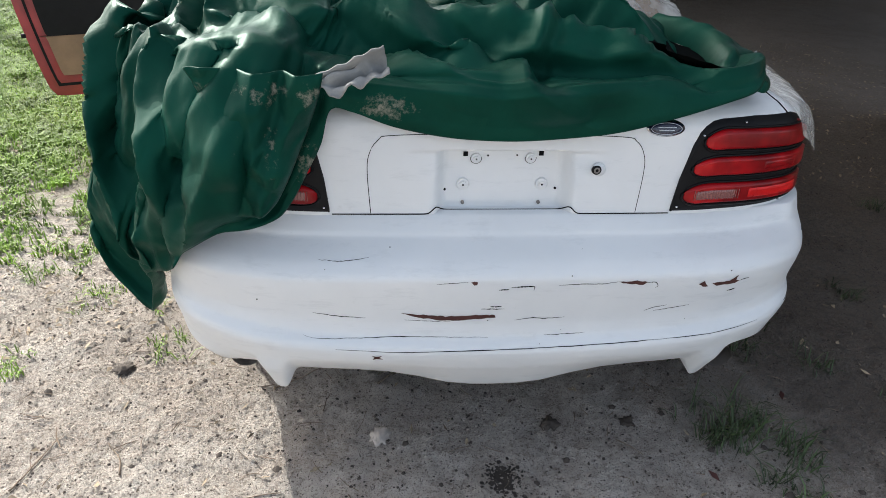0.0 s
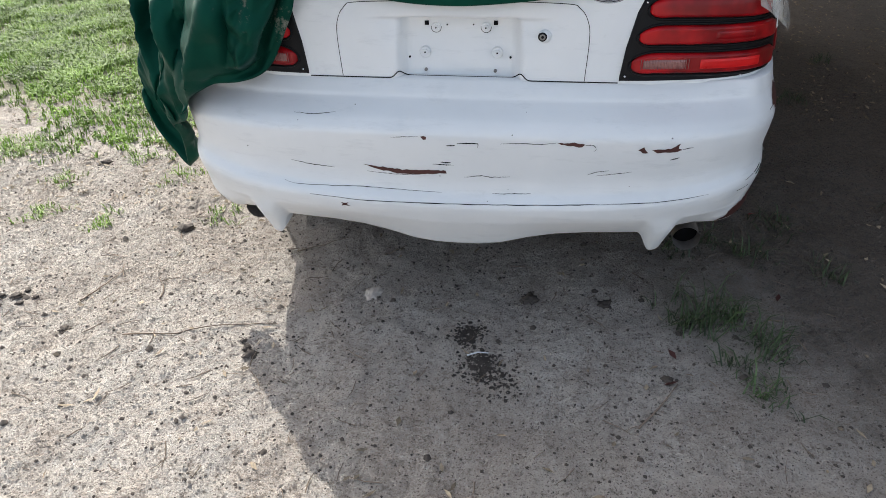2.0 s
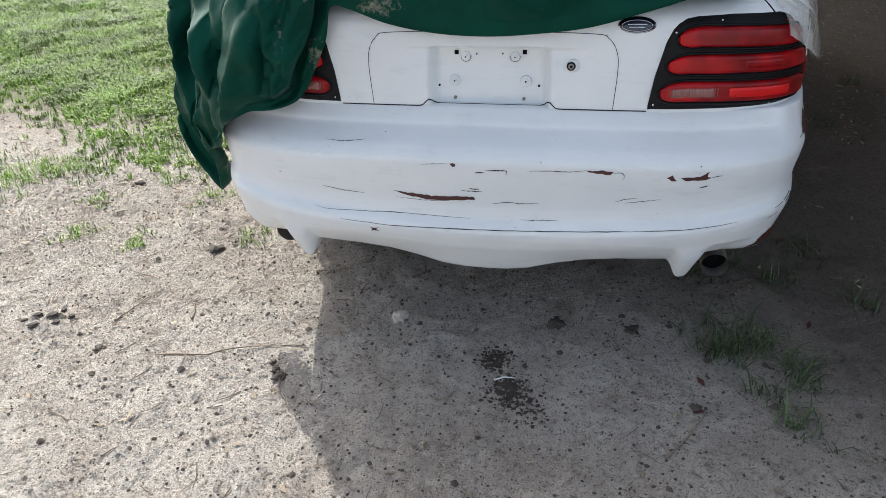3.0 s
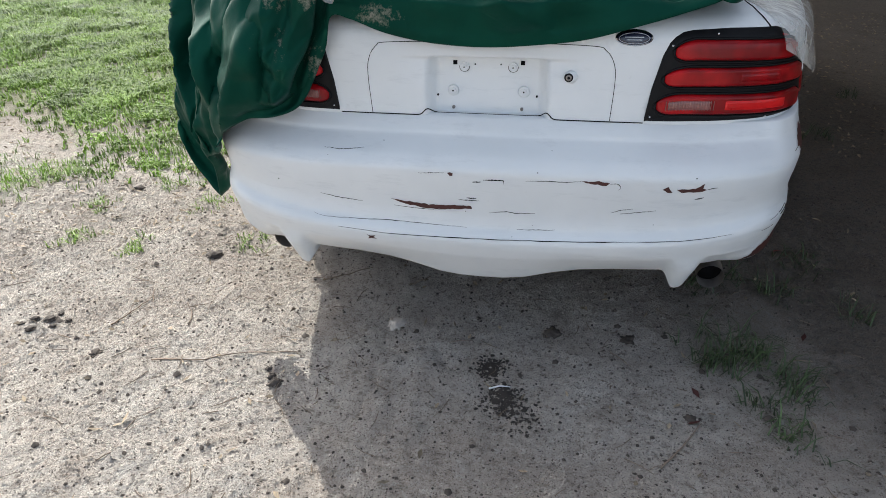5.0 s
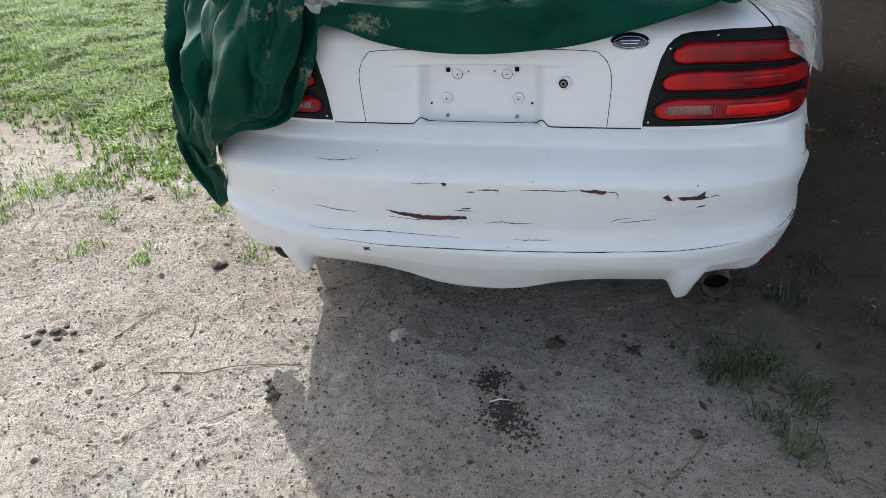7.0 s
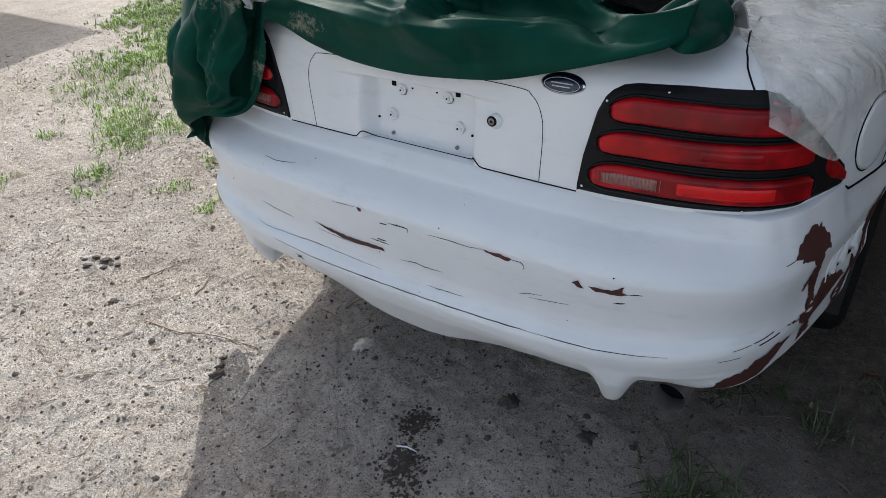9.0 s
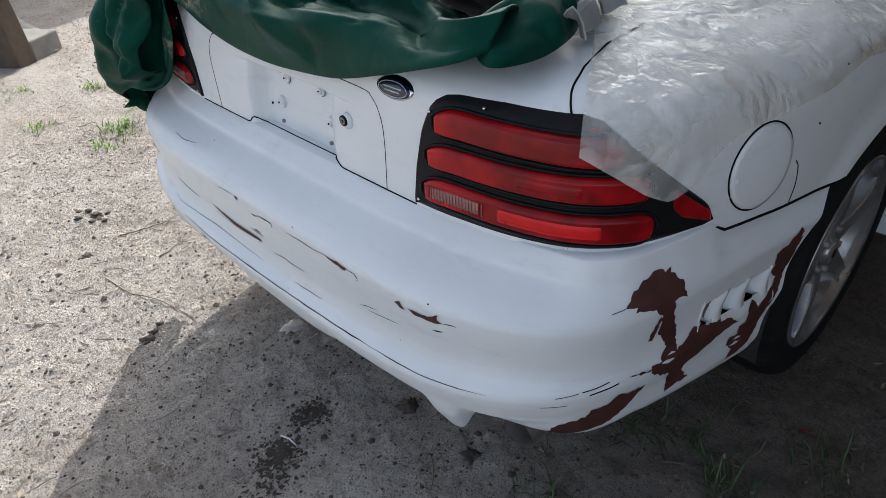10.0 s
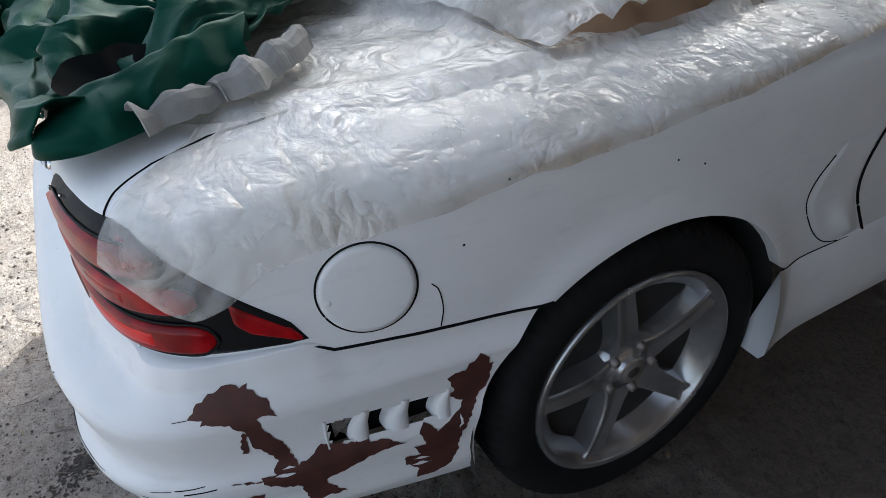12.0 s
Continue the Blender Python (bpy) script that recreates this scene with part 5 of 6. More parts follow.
def build_tarp():
    nu, nv = 320, 170
    # hem, from the right-hand corner across the lid and round the left rear corner: x, y, height
    hem = catmull([(0.565, 0.20, 1.045), (0.53, 0.165, 1.028), (0.46, 0.155, 1.005), (0.36, 0.15, 0.974), (0.24, 0.15, 0.941), (0.118, 0.15, 0.926), (0.0, 0.15, 0.919), (-0.13, 0.15, 0.926), (-0.25, 0.15, 0.949), (-0.34, 0.148, 0.982), (-0.385, 0.135, 0.99), (-0.408, 0.142, 0.915), (-0.435, 0.145, 0.86),
                   (-0.475, 0.140, 0.785), (-0.51, 0.115, 0.750), (-0.57, 0.08, 0.737), (-0.63, 0.075, 0.733), (-0.69, 0.08, 0.700), (-0.735, 0.10, 0.655), (-0.782, 0.128, 0.611), (-0.835, 0.19, 0.555), (-0.885, 0.26, 0.46), (-0.917, 0.305, 0.385), (-0.955, 0.325, 0.42), (-1.02, 0.339, 0.543), (-1.03, 0.42, 0.62), (-1.01, 0.55, 0.68), (-0.98, 0.8, 0.70), (-0.96, 1.0, 0.72)], nu)
    arc = np.concatenate([[0], np.cumsum(np.linalg.norm(np.diff(hem[:, :2], axis=0), axis=1))])
    P = np.zeros((nu, nv, 3))
    for i in range(nu):
        x, y, h = hem[i]
        left = float(sstep(0.36, 0.60, -x))
        around = float(sstep(0.15, 0.42, y)) if x < -0.78 else 0.0
        sx = x * (1.0 - 0.07 * left - 0.055 * float(sstep(0.88, 1.0, -x))) + 0.03 * left
        sy = y + 0.05 * (1 - left) + 0.10 * left * (1 - around)
        sz = max(h + 0.05, 1.05 + 0.055 * left)
        t = i / (nu - 1)
        ex = np.interp(t, [0, 0.06, 0.15, 0.3, 0.5, 0.8, 1.0], [0.12, 0.10, 0.06, -0.10, -0.35, -0.50, -0.52])
        ey = np.interp(t, [0, 0.06, 0.15, 0.3, 0.5, 0.8, 1.0], [0.88, 1.05, 1.35, 1.7, 1.9, 2.0, 1.9])
        for j in range(nv):
            v = j / (nv - 1)
            if v < 0.36:
                q = v / 0.36
                bow = math.sin(math.pi * q) * (0.010 + 0.03 * left)
                p = np.array((x + (sx - x) * q - bow * left * (0.25 + 0.40 * float(sstep(0.70, 0.88, -x)) + 0.35 * around), y + (sy - y) * q ** 1.5 - bow * (1 - around), h + (sz - h) * q))
                # hanging pleats
                s = arc[i] + 0.10 * (1 - q) * noise.noise((arc[i] * 2.2, q * 1.5, 0.3)) + 0.05 * q
                d = 0.085 * (folds(s * 14.0 + 0.8 + 1.2 * q) - 0.6) + 0.010 * (folds(s * 37.0 + 3 * q) - 0.5) + 0.008 * (folds(q * 9 + s * 12 + 2 * noise.noise((s * 8, q * 3, 2))) - 0.5)
                d *= left * (0.35 + 0.65 * (1 - q)) * sstep(0, 0.12, q + 0.04)
                d += (1 - left) * math.sin(math.pi * q) * 0.010 * noise.noise((arc[i] * 7, q * 2, 1.0))
                out = np.array((-0.25, -1.0, 0)) * (1 - around) + np.array((-1.0, -0.1, 0)) * around
                p = p + out * d
            else:
                q = (v - 0.36) / 0.64
                lift = 0.145 * float(sstep(0.0, 0.5, q)) + 0.06 * float(sstep(0.4, 1, q))
                lift *= 1 - 0.75 * float(sstep(0.12, 0.0, t))
                p = np.array((sx + (ex - sx) * q ** 1.1, sy + (ey - sy) * q, sz + lift))
                ang = math.atan2(p[1] - 0.16, 0.60 - p[0])
                far = float(sstep(0.06, 0.45, math.hypot(p[1] - 0.2, 0.58 - p[0])))
                wob = noise.noise((p[0] * 2.4, p[1] * 2.4, 0.9))
                d = 0.120 * far * (folds(ang * 7.0 + 0.9 * wob + 0.5) - 0.55)
                d += 0.040 * (folds(p[0] * 5 + p[1] * 8 + 1.8 * noise.noise((p[0] * 3, p[1] * 3, 6.1))) - 0.5) * far
                d += 0.004 * (folds(p[0] * 19 - p[1] * 15 + 3.0 * noise.noise((p[0] * 5, p[1] * 5, 2.1))) - 0.5)
                e = float(sstep(0.0, 0.14, q))
                p = p + np.array((0.25 * d, -0.45 * d, d)) * e
            P[i, j] = p
    # creases: sharp valleys between soft crests, in the sheet's own measure
    up = np.gradient(P, axis=0)
    vp = np.gradient(P, axis=1)
    nor = np.cross(vp, up)
    nor /= np.linalg.norm(nor, axis=2)[..., None] + 1e-9
    lv = np.concatenate([np.zeros((nu, 1)), np.cumsum(np.linalg.norm(np.diff(P, axis=1), axis=2), axis=1)], 1)
    A, B = arc[:, None] + 0 * lv, lv
    left = sstep(0.36, 0.50, -hem[:, 0])[:, None]
    hem_band = (1 - left) * (1 - sstep(0.10, 0.24, B))
    amt = (0.060 * facets(A, B, 0.13, 0.34, 0.25, 1.0) + 0.022 * facets(A, B, 0.075, 0.16, -0.5, 2.0) + 0.010 * facets(A, B, 0.035, 0.07, 0.7, 3.0)) * left
    amt += (0.035 * facets(A, B, 0.30, 0.13, 0.35, 4.0) + 0.022 * facets(A, B, 0.17, 0.09, -0.25, 5.0) + 0.012 * facets(A, B, 0.07, 0.05, 0.4, 6.0)) * (1 - left)
    amt *= (1 - 0.82 * hem_band) * sstep(0.0, 0.04, B)
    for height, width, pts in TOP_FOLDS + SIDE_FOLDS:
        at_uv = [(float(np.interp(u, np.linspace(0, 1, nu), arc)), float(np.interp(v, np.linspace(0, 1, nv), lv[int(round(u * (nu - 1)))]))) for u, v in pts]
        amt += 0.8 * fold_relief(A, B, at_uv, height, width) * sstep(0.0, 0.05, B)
    amt -= 0.018 * sstep(0.50, 0.60, np.linspace(0, 1, nu))[:, None]
    P = P + nor * amt[..., None] * np.sign(np.mean(nor[nu // 3, :40, 1]) * -1 + 1e-9)
    P = keep_out(P)
    dip = np.exp(-((P[..., 0] - 0.45) / 0.10) ** 2 - ((P[..., 1] - 0.34) / 0.12) ** 2) * (P[..., 2] > 1.03)
    P[..., 2] = P[..., 2] * (1 - dip) + 1.028 * dip
    P = keep_out(P)
    ob = part_mesh("car_cover", P.reshape(-1, 3), grid_faces(nu, nv, flip=False), TARP)
    tagged(ob, "crumpled dark green canvas cover with dried mud, draped over boot", "cover")
    # a folded band that stands along the right edge, with a black patch for the shade in the pocket behind it and pale
    # lining turned out
    low = catmull([(0.505, 0.215, 1.040), (0.562, 0.190, 1.020), (0.603, 0.25, 1.022), (0.600, 0.335, 1.030), (0.555, 0.43, 1.030), (0.50, 0.54, 1.032)], 60)
    top = catmull([(0.495, 0.220, 1.044), (0.515, 0.245, 1.066), (0.540, 0.295, 1.088), (0.542, 0.375, 1.106), (0.505, 0.45, 1.118), (0.45, 0.55, 1.115)], 60)
    v, n, m = [], 60, 24
    for i in range(n):
        k = i / (n - 1)
        for j in range(m):
            b = j / (m - 1)
            p = Vector(low[i]).lerp(Vector(top[i]), b)
            out = Vector((0.75, -0.55, 0.25))
            p += out * (0.022 * math.sin(math.pi * b) + 0.020 * (folds(k * 14 + b * 2.2 + 1.5 * noise.noise((k * 4, b * 2, 0))) - 0.5) * math.sin(math.pi * b) ** 0.5)
            v.append(p)
    for i in range(n):
        k = i / (n - 1)
        for j in range(1, 9):
            b = j / 8
            v.append(Vector(top[i]) + Vector((-0.05, 0.012, -0.050 * b)) * b + Vector((0, 0, 0.012)) * math.sin(math.pi * b) + Vector((0, 0, 0.012 * noise.noise((k * 9, b * 2, 3)))) * (1 - b))
    f = grid_faces(n, m)
    base = n * m
    for i in range(n - 1):
        f.append((i * m + m - 1, (i + 1) * m + m - 1, base + (i + 1) * 8, base + i * 8))
        for j in range(7):
            f.append((base + i * 8 + j, base + (i + 1) * 8 + j, base + (i + 1) * 8 + j + 1, base + i * 8 + j + 1))
    roll = part_mesh("folded_band", v, f, TARP, ob, "stiff green fold standing along the edge")
    v, f, n, m = [(0.44, 0.335, 1.052)], [], 40, 8
    for r in range(1, m + 1):
        for i in range(n):
            a, q = 2 * math.pi * i / n, r / m
            w = 1 + 0.35 * noise.noise((math.cos(a) * 2.2, math.sin(a) * 2.2, 1.0))
            v.append((0.44 + 0.085 * q * w * math.cos(a), 0.335 + 0.095 * q * w * math.sin(a), 1.046 + 0.028 * q * q + 0.006 * noise.noise((a * 2, q * 3, 0)) * q - 0.02 * math.cos(a) * q))
    for i in range(n):
        k = (i + 1) % n
        f.append((0, 1 + i, 1 + k))
        for r in range(m - 1):
            f.append((1 + r * n + i, 1 + (r + 1) * n + i, 1 + (r + 1) * n + k, 1 + r * n + k))
    part_mesh("pocket_shade", v, f, FOLD_SHADE, ob, "black patch for the shade inside an open fold")
    path = catmull([(0.598, 0.32, 1.03), (0.575, 0.40, 1.04), (0.525, 0.48, 1.05), (0.47, 0.56, 1.05), (0.39, 0.66, 1.06), (0.30, 0.80, 1.06)], 60)
    for z0, k0, k1, w0 in ((0.0, 0.0, 0.30, 0.022), (0.004, 0.24, 0.66, 0.040)):
        v, n, m = [], 34, 7
        for i in range(n):
            k = k0 + (k1 - k0) * i / (n - 1)
            c = Vector([np.interp(k, np.linspace(0, 1, 60), path[:, q]) for q in range(3)])
            for j in range(m):
                a = j / (m - 1)
                u = w0 * (0.8 + 0.9 * folds(k * 9 + 2.5 * noise.noise((k * 4, 0, z0 * 900))))
                h = (0.034 + 0.022 * folds(k * 11 + 3 * noise.noise((k * 5, 1, 0)))) * math.sin(math.pi * (0.08 + 0.90 * a)) ** 0.6 + 0.006 * noise.noise((k * 24, a * 3, 2))
                v.append((c.x - 0.012 + u * a, c.y + 0.6 * u * a, 1.020 + z0 + max(0, h)))
        lin = part_mesh("turned_lining", v, grid_faces(n, m), LINING, ob, "grey-white lining turned outward", smooth=False)
        lin.modifiers.new("thickness", 'SOLIDIFY').thickness = 0.003
    # a lobe of cloth that hangs in front of the rest
    v, n, m = [], 70, 60
    for i in range(n):
        for j in range(m):
            a, b = i / (n - 1), j / (m - 1)
            xl = -0.665 + 0.05 * b + 0.02 * math.sin(b * 5)
            xr = -0.392 - 0.115 * b ** 1.3
            zb = 0.772 - 0.012 * math.sin(a * 3.1) - 0.05 * max(0, a - 0.6) * -1
            z = 1.075 + (zb - 1.075) * b
            x = xl + (xr - xl) * a
            belly = math.sin(math.pi * a) ** 0.6 * (0.022 + 0.034 * b) + 0.008 * b
            y = 0.125 - belly * 0.95 - 0.035 * b
            ax, bz = np.array(x), np.array(z)
            w = 0.022 + 0.075 * float(facets(ax, bz, 0.075, 0.22, 0.15, 7.0)) + 0.035 * float(facets(ax, bz, 0.05, 0.10, -0.6, 8.0)) + 0.010 * float(facets(ax, bz, 0.02, 0.04, 0.5, 9.0)) - 0.03 * math.exp(-((x + 0.47 + 0.09 * b) / 0.016) ** 2) * (1 - b)
            y -= w - 0.02
            cut = max(0.0, b - 0.9) / 0.1
            y += 0.06 * cut ** 2
            v.append((x, y, z - 0.012 * noise.noise((x * 12, b, 0))))
    lobe = part_mesh("hanging_fold", v, grid_faces(n, m, flip=True), TARP, ob, "mud-scuffed green fold hanging in front")
    at_mud = lobe.data.attributes.new("mud", 'FLOAT', 'POINT')
    at_mud.data.foreach_set("value", [min(1.0, 0.30 + 0.44 * math.exp(-((p[0] + 0.50) / 0.030) ** 2 - ((p[2] - 0.93) / 0.09) ** 2) + 0.46 * math.exp(-((p[0] + 0.415) / 0.022) ** 2 - ((p[2] - 0.93) / 0.10) ** 2) + 0.38 * math.exp(-((p[2] - 1.04) / 0.03) ** 2)) for p in v])
    lobe.modifiers.new("thickness", 'SOLIDIFY').thickness = 0.003
    # turned-back corner with pale lining beside the hanging part
    v, n, m = [], 20, 14
    A, B, C, D = [Vector(p) for p in ((-0.43, 0.095, 1.065), (-0.275, 0.125, 1.125), (-0.262, 0.090, 1.078), (-0.372, 0.075, 1.035))]
    for i in range(n):
        for j in range(m):
            a, b = i / (n - 1), j / (m - 1)
            p = A.lerp(B, a).lerp(D.lerp(C, a), b)
            p += Vector((0, 0.05, -0.02)) * math.sin(math.pi * b) * (0.3 + 0.7 * a) + Vector((0, -0.02, 0.022)) * noise.noise((a * 5, b * 4, 1.0))
            v.append(p)
    fl = part_mesh("turned_corner", v, grid_faces(n, m), LINING, ob, "turned-back corner showing grey lining")
    fl.modifiers.new("thickness", 'SOLIDIFY').thickness = 0.003
    # dried mud, where the sheet has lain on the ground
    mud = ob.data.attributes.new("mud", 'FLOAT', 'POINT')
    val = []
    for i in range(nu):
        for j in range(nv):
            x, y, z = P[i, j]
            m = 0.26 * math.exp(-((x + 0.55) / 0.10) ** 2 - ((z - 0.92) / 0.17) ** 2) * (y < 0.35)
            m += 0.44 * math.exp(-((x + 0.27) / 0.10) ** 2 - ((z - 0.99) / 0.05) ** 2) * (y < 0.22)
            m += 0.34 * math.exp(-((x + 0.43) / 0.05) ** 2 - ((z - 0.88) / 0.10) ** 2) * (y < 0.30)
            val.append(min(1.0, 0.25 + 1.3 * m) if m > 0.03 else 0.25)
    mud.data.foreach_set("value", val)
    sol = ob.modifiers.new("thickness", 'SOLIDIFY')
    sol.thickness, sol.offset = 0.003, 0.0
    return ob, P


tarp, TARP_P = build_tarp()


def build_film():
    """Milky plastic film over the right wing and deck."""
    s0, s1 = UP.of_x(0.700), UP.of_y(2.05)
    nu, nv = 170, 90
    ss = np.linspace(s0, s1, nu)
    P = np.zeros((nu, nv, 3))
    for i, s in enumerate(ss):
        x, y, nx, ny = UP.at(s)
        zb = float(np.interp(y, [0.22, 0.26, 0.30, 0.33, 0.37, 0.42, 0.48, 0.60, 0.77, 1.0, 1.25, 1.5, 2.1], [0.925, 0.885, 0.850, 0.833, 0.848, 0.880, 0.898, 0.905, 0.922, 0.930, 0.938, 0.955, 0.975]))
        zb += 0.006 * noise.noise((y * 14, 0, 2))
        top = float(belt(y))
        for j in range(nv):
            v = j / (nv - 1)
            if v < 0.45:
                q = v / 0.45
                z = zb + (top - zb) * q
                hang = (1 - q) * (0.012 + 0.02 * math.exp(-((y - 0.32) / 0.07) ** 2))
                P[i, j] = body_point(s, z, 0.007 + hang)
            else:
                q = (v - 0.45) / 0.55
                e = body_point(s, top, 0.0)
                tx = 0.05
                rise = 0.12 * sstep(0.93, 1.12, e[1] + 0.16 * q) * sstep(0.1, 0.4, q)
                P[i, j] = (e[0] + (tx - e[0]) * q, e[1] - (0.03 * q + 0.065 * sstep(0.0, 0.2, q)) * (1 - sstep(0.4, 0.9, e[1])) + 0.02 * math.sin(q * 9 + y * 4), top + 0.010 + 0.004 * math.sin(q * 20 + y * 9) + rise)
    for i in range(nu):
        for j in range(nv):
            p = P[i, j]
            k = 0.006 + 0.010 * sstep(0.8, 1.05, p[1])
            a = 1.5 * abs(noise.noise((p[0] * 7, p[1] * 6, p[2] * 7))) + 0.5 * abs(noise.noise((p[0] * 17, p[1] * 13, p[2] * 17)))
            P[i, j, 2] += a * k * (j > 40)
            if j <= 40:
                _, _, nx, ny = UP.at(ss[i])
                P[i, j, 0] -= nx * a * 0.007
                P[i, j, 1] -= ny * a * 0.007
    hem_rows = np.zeros((nu - 1, nv - 1), bool)
    hem_rows[:, :6] = True
    ob = part_mesh("plastic_film", P.reshape(-1, 3), grid_faces(nu, nv, ~hem_rows), FILM)
    edge = part_mesh("dirty_hem", P.reshape(-1, 3), grid_faces(nu, nv, hem_rows), FILM, ob, "brown-stained lower edge of the film")
    soil = [float(0.9 * sstep(0.16, 0.02, j / (nv - 1) - 0.05 * noise.noise((P[i, j, 1] * 6, 0, 1))) * sstep(0.45, 0.75, P[i, j, 1])) for i in range(nu) for j in range(nv)]
    for sheet in (ob, edge):
        sheet.data.attributes.new("dirt", 'FLOAT', 'POINT').data.foreach_set("value", soil)
    tagged(ob, "crinkled milky plastic film draped over the white wing", "plastic sheet")
    # the bunched end over the folded top
    v, n, m = [], 90, 40
    for i in range(n):
        for j in range(m):
            a, b = i / (n - 1), j / (m - 1)
            x = 0.10 + 0.60 * a
            y = 0.86 + 0.42 * b + 0.12 * a
            z = 1.012 + 0.15 * math.sin(math.pi * min(1, b * 0.9 + 0.05)) * math.sin(math.pi * min(1, 0.12 + a * 0.86)) ** 0.5
            w = abs(noise.noise((x * 7, y * 12, 0.4))) * 0.035 + abs(noise.noise((x * 19, y * 23, 4.4))) * 0.014
            v.append((x, y, z + w))
    ob2 = part_mesh("bunched_film", v, grid_faces(n, m), FILM)
    tagged(ob2, "bunched clear plastic over the folded brown top", "plastic sheet")


build_film()


# ---- yard clutter ----
def build_post():
    post = new("timber_post")
    tagged(post, "thick weathered timber post on a pale concrete pad", "post")
    bm = bmesh.new()
    rounded_box(bm, (0.17, 0.15, 2.2), (-3.84, 0.42, 1.08), (0, -4, 32), 0.012)
    part("shaft", bm, POSTWOOD, post, smooth=False)
    bm = bmesh.new()
    rounded_box(bm, (0.26, 0.26, 0.15), (-3.93, 0.60, 0.055), (0, 0, 32), 0.012)
    part("footing", bm, CONCRETE, post, "pale concrete footing", smooth=False)


build_post()


def build_slab():
    v, n = [], 24
    for i in range(n):
        for j in range(n):
            x, y = -6.4 + 2.0 * i / (n - 1), -0.7 + 1.5 * j / (n - 1)
            x += 0.22 * (y - 0.5)
            v.append((x, y, 0.035 + 0.012 * noise.noise((x * 2, y * 2, 6))))
    me = part_mesh("ground_sheet", v, grid_faces(n, n), CONCRETE)
    tagged(me, "grey dusty sheet lying flat on the dirt", "sheet")
    sol = me.modifiers.new("thickness", 'SOLIDIFY')
    sol.thickness = 0.05


build_slab()


def crumple(name, centre, size, material, seed, label, category):
    bm = bmesh.new()
    bmesh.ops.create_icosphere(bm, subdivisions=4, radius=1.0)
    for v in bm.verts:
        p = v.co.copy()
        k = 1 + 0.35 * noise.noise(p * 1.7 + Vector((seed, 0, 0))) - 0.45 * abs(noise.noise(p * 3.5 + Vector((0, seed, 0)))) - 0.22 * abs(noise.noise(p * 8.0 + Vector((seed, seed, 0)))) + 0.15
        v.co = Vector((p.x * size[0] * k + centre[0], p.y * size[1] * k + centre[1], max(0.02, p.z * size[2] * k + centre[2])))
    ob = part(name, bm, material)
    return tagged(ob, label, category)


crumple("plastic_bag", (-4.85, 0.05, 0.16), (0.30, 0.26, 0.16), BAGS, 2.0, "crumpled translucent carrier bag on the sheet", "bag")
crumple("plastic_bag", (-5.05, -0.35, 0.15), (0.28, 0.25, 0.15), BAGS, 5.0, "crumpled grey carrier bag on the sheet", "bag")
crumple("cloth_bundle", (-5.35, 0.10, 0.42), (0.17, 0.16, 0.38), YELLOW, 7.0, "bright yellow cloth bundle behind the bags", "cloth")
crumple("rubbish_sack", (-5.05, 0.42, 0.18), (0.28, 0.24, 0.18), BLACK, 9.0, "black bin sack beside the post", "bag")
crumple("red_cloth", (-5.45, -0.35, 0.30), (0.12, 0.12, 0.14), REDPAINT, 11.0, "small red cloth behind the bags", "cloth")


def build_tripod():
    t = new("folding_stand")
    tagged(t, "black metal folding stand leaning by the sack", "stand")
    for a, b in (((-5.25, 0.30, 0.30), (-5.5, 0.50, 1.0)), ((-5.10, 0.36, 0.28), (-5.45, 0.46, 0.95)), ((-5.2, 0.18, 0.26), (-5.0, 0.46, 0.24))):
        v, f = tube_mesh([a, b], 0.014, 8)
        part_mesh("leg", v, f, STEEL, t)


build_tripod()


def build_plank():
    bm = bmesh.new()
    rounded_box(bm, (0.30, 0.10, 0.05), (-3.62, -0.33, 0.035), (4, 0, 28), 0.006)
    tagged(part("plank_end", bm, WOOD, smooth=False), "dark weathered plank end on the dirt", "plank")


build_plank()


def blades(spots, rnd, height, width, per, lean):
    """Many narrow bent grass blades."""
    v, f = [], []
    for x, y, k in spots:
        z = ground_height(x, y) - 0.004
        for _ in range(per):
            a = rnd.uniform(0, 6.283)
            h = height * k * rnd.uniform(0.45, 1.2)
            bx, by = x + rnd.gauss(0, 0.012), y + rnd.gauss(0, 0.012)
            dx, dy = math.cos(a), math.sin(a)
            ln = h * lean * rnd.uniform(0.3, 1.3)
            w = width * rnd.uniform(0.6, 1.3)
            b = len(v)
            v += [(bx - dy * w, by + dx * w, z), (bx + dy * w, by - dx * w, z),
                  (bx + dx * ln * 0.4 - dy * w * 0.8, by + dy * ln * 0.4 + dx * w * 0.8, z + h * 0.6), (bx + dx * ln * 0.4 + dy * w * 0.8, by + dy * ln * 0.4 - dx * w * 0.8, z + h * 0.6),
                  (bx + dx * ln, by + dy * ln, z + h * (1 - 0.35 * min(1, lean)))]
            f += [(b, b + 1, b + 3, b + 2), (b + 2, b + 3, b + 4)]
    return v, f


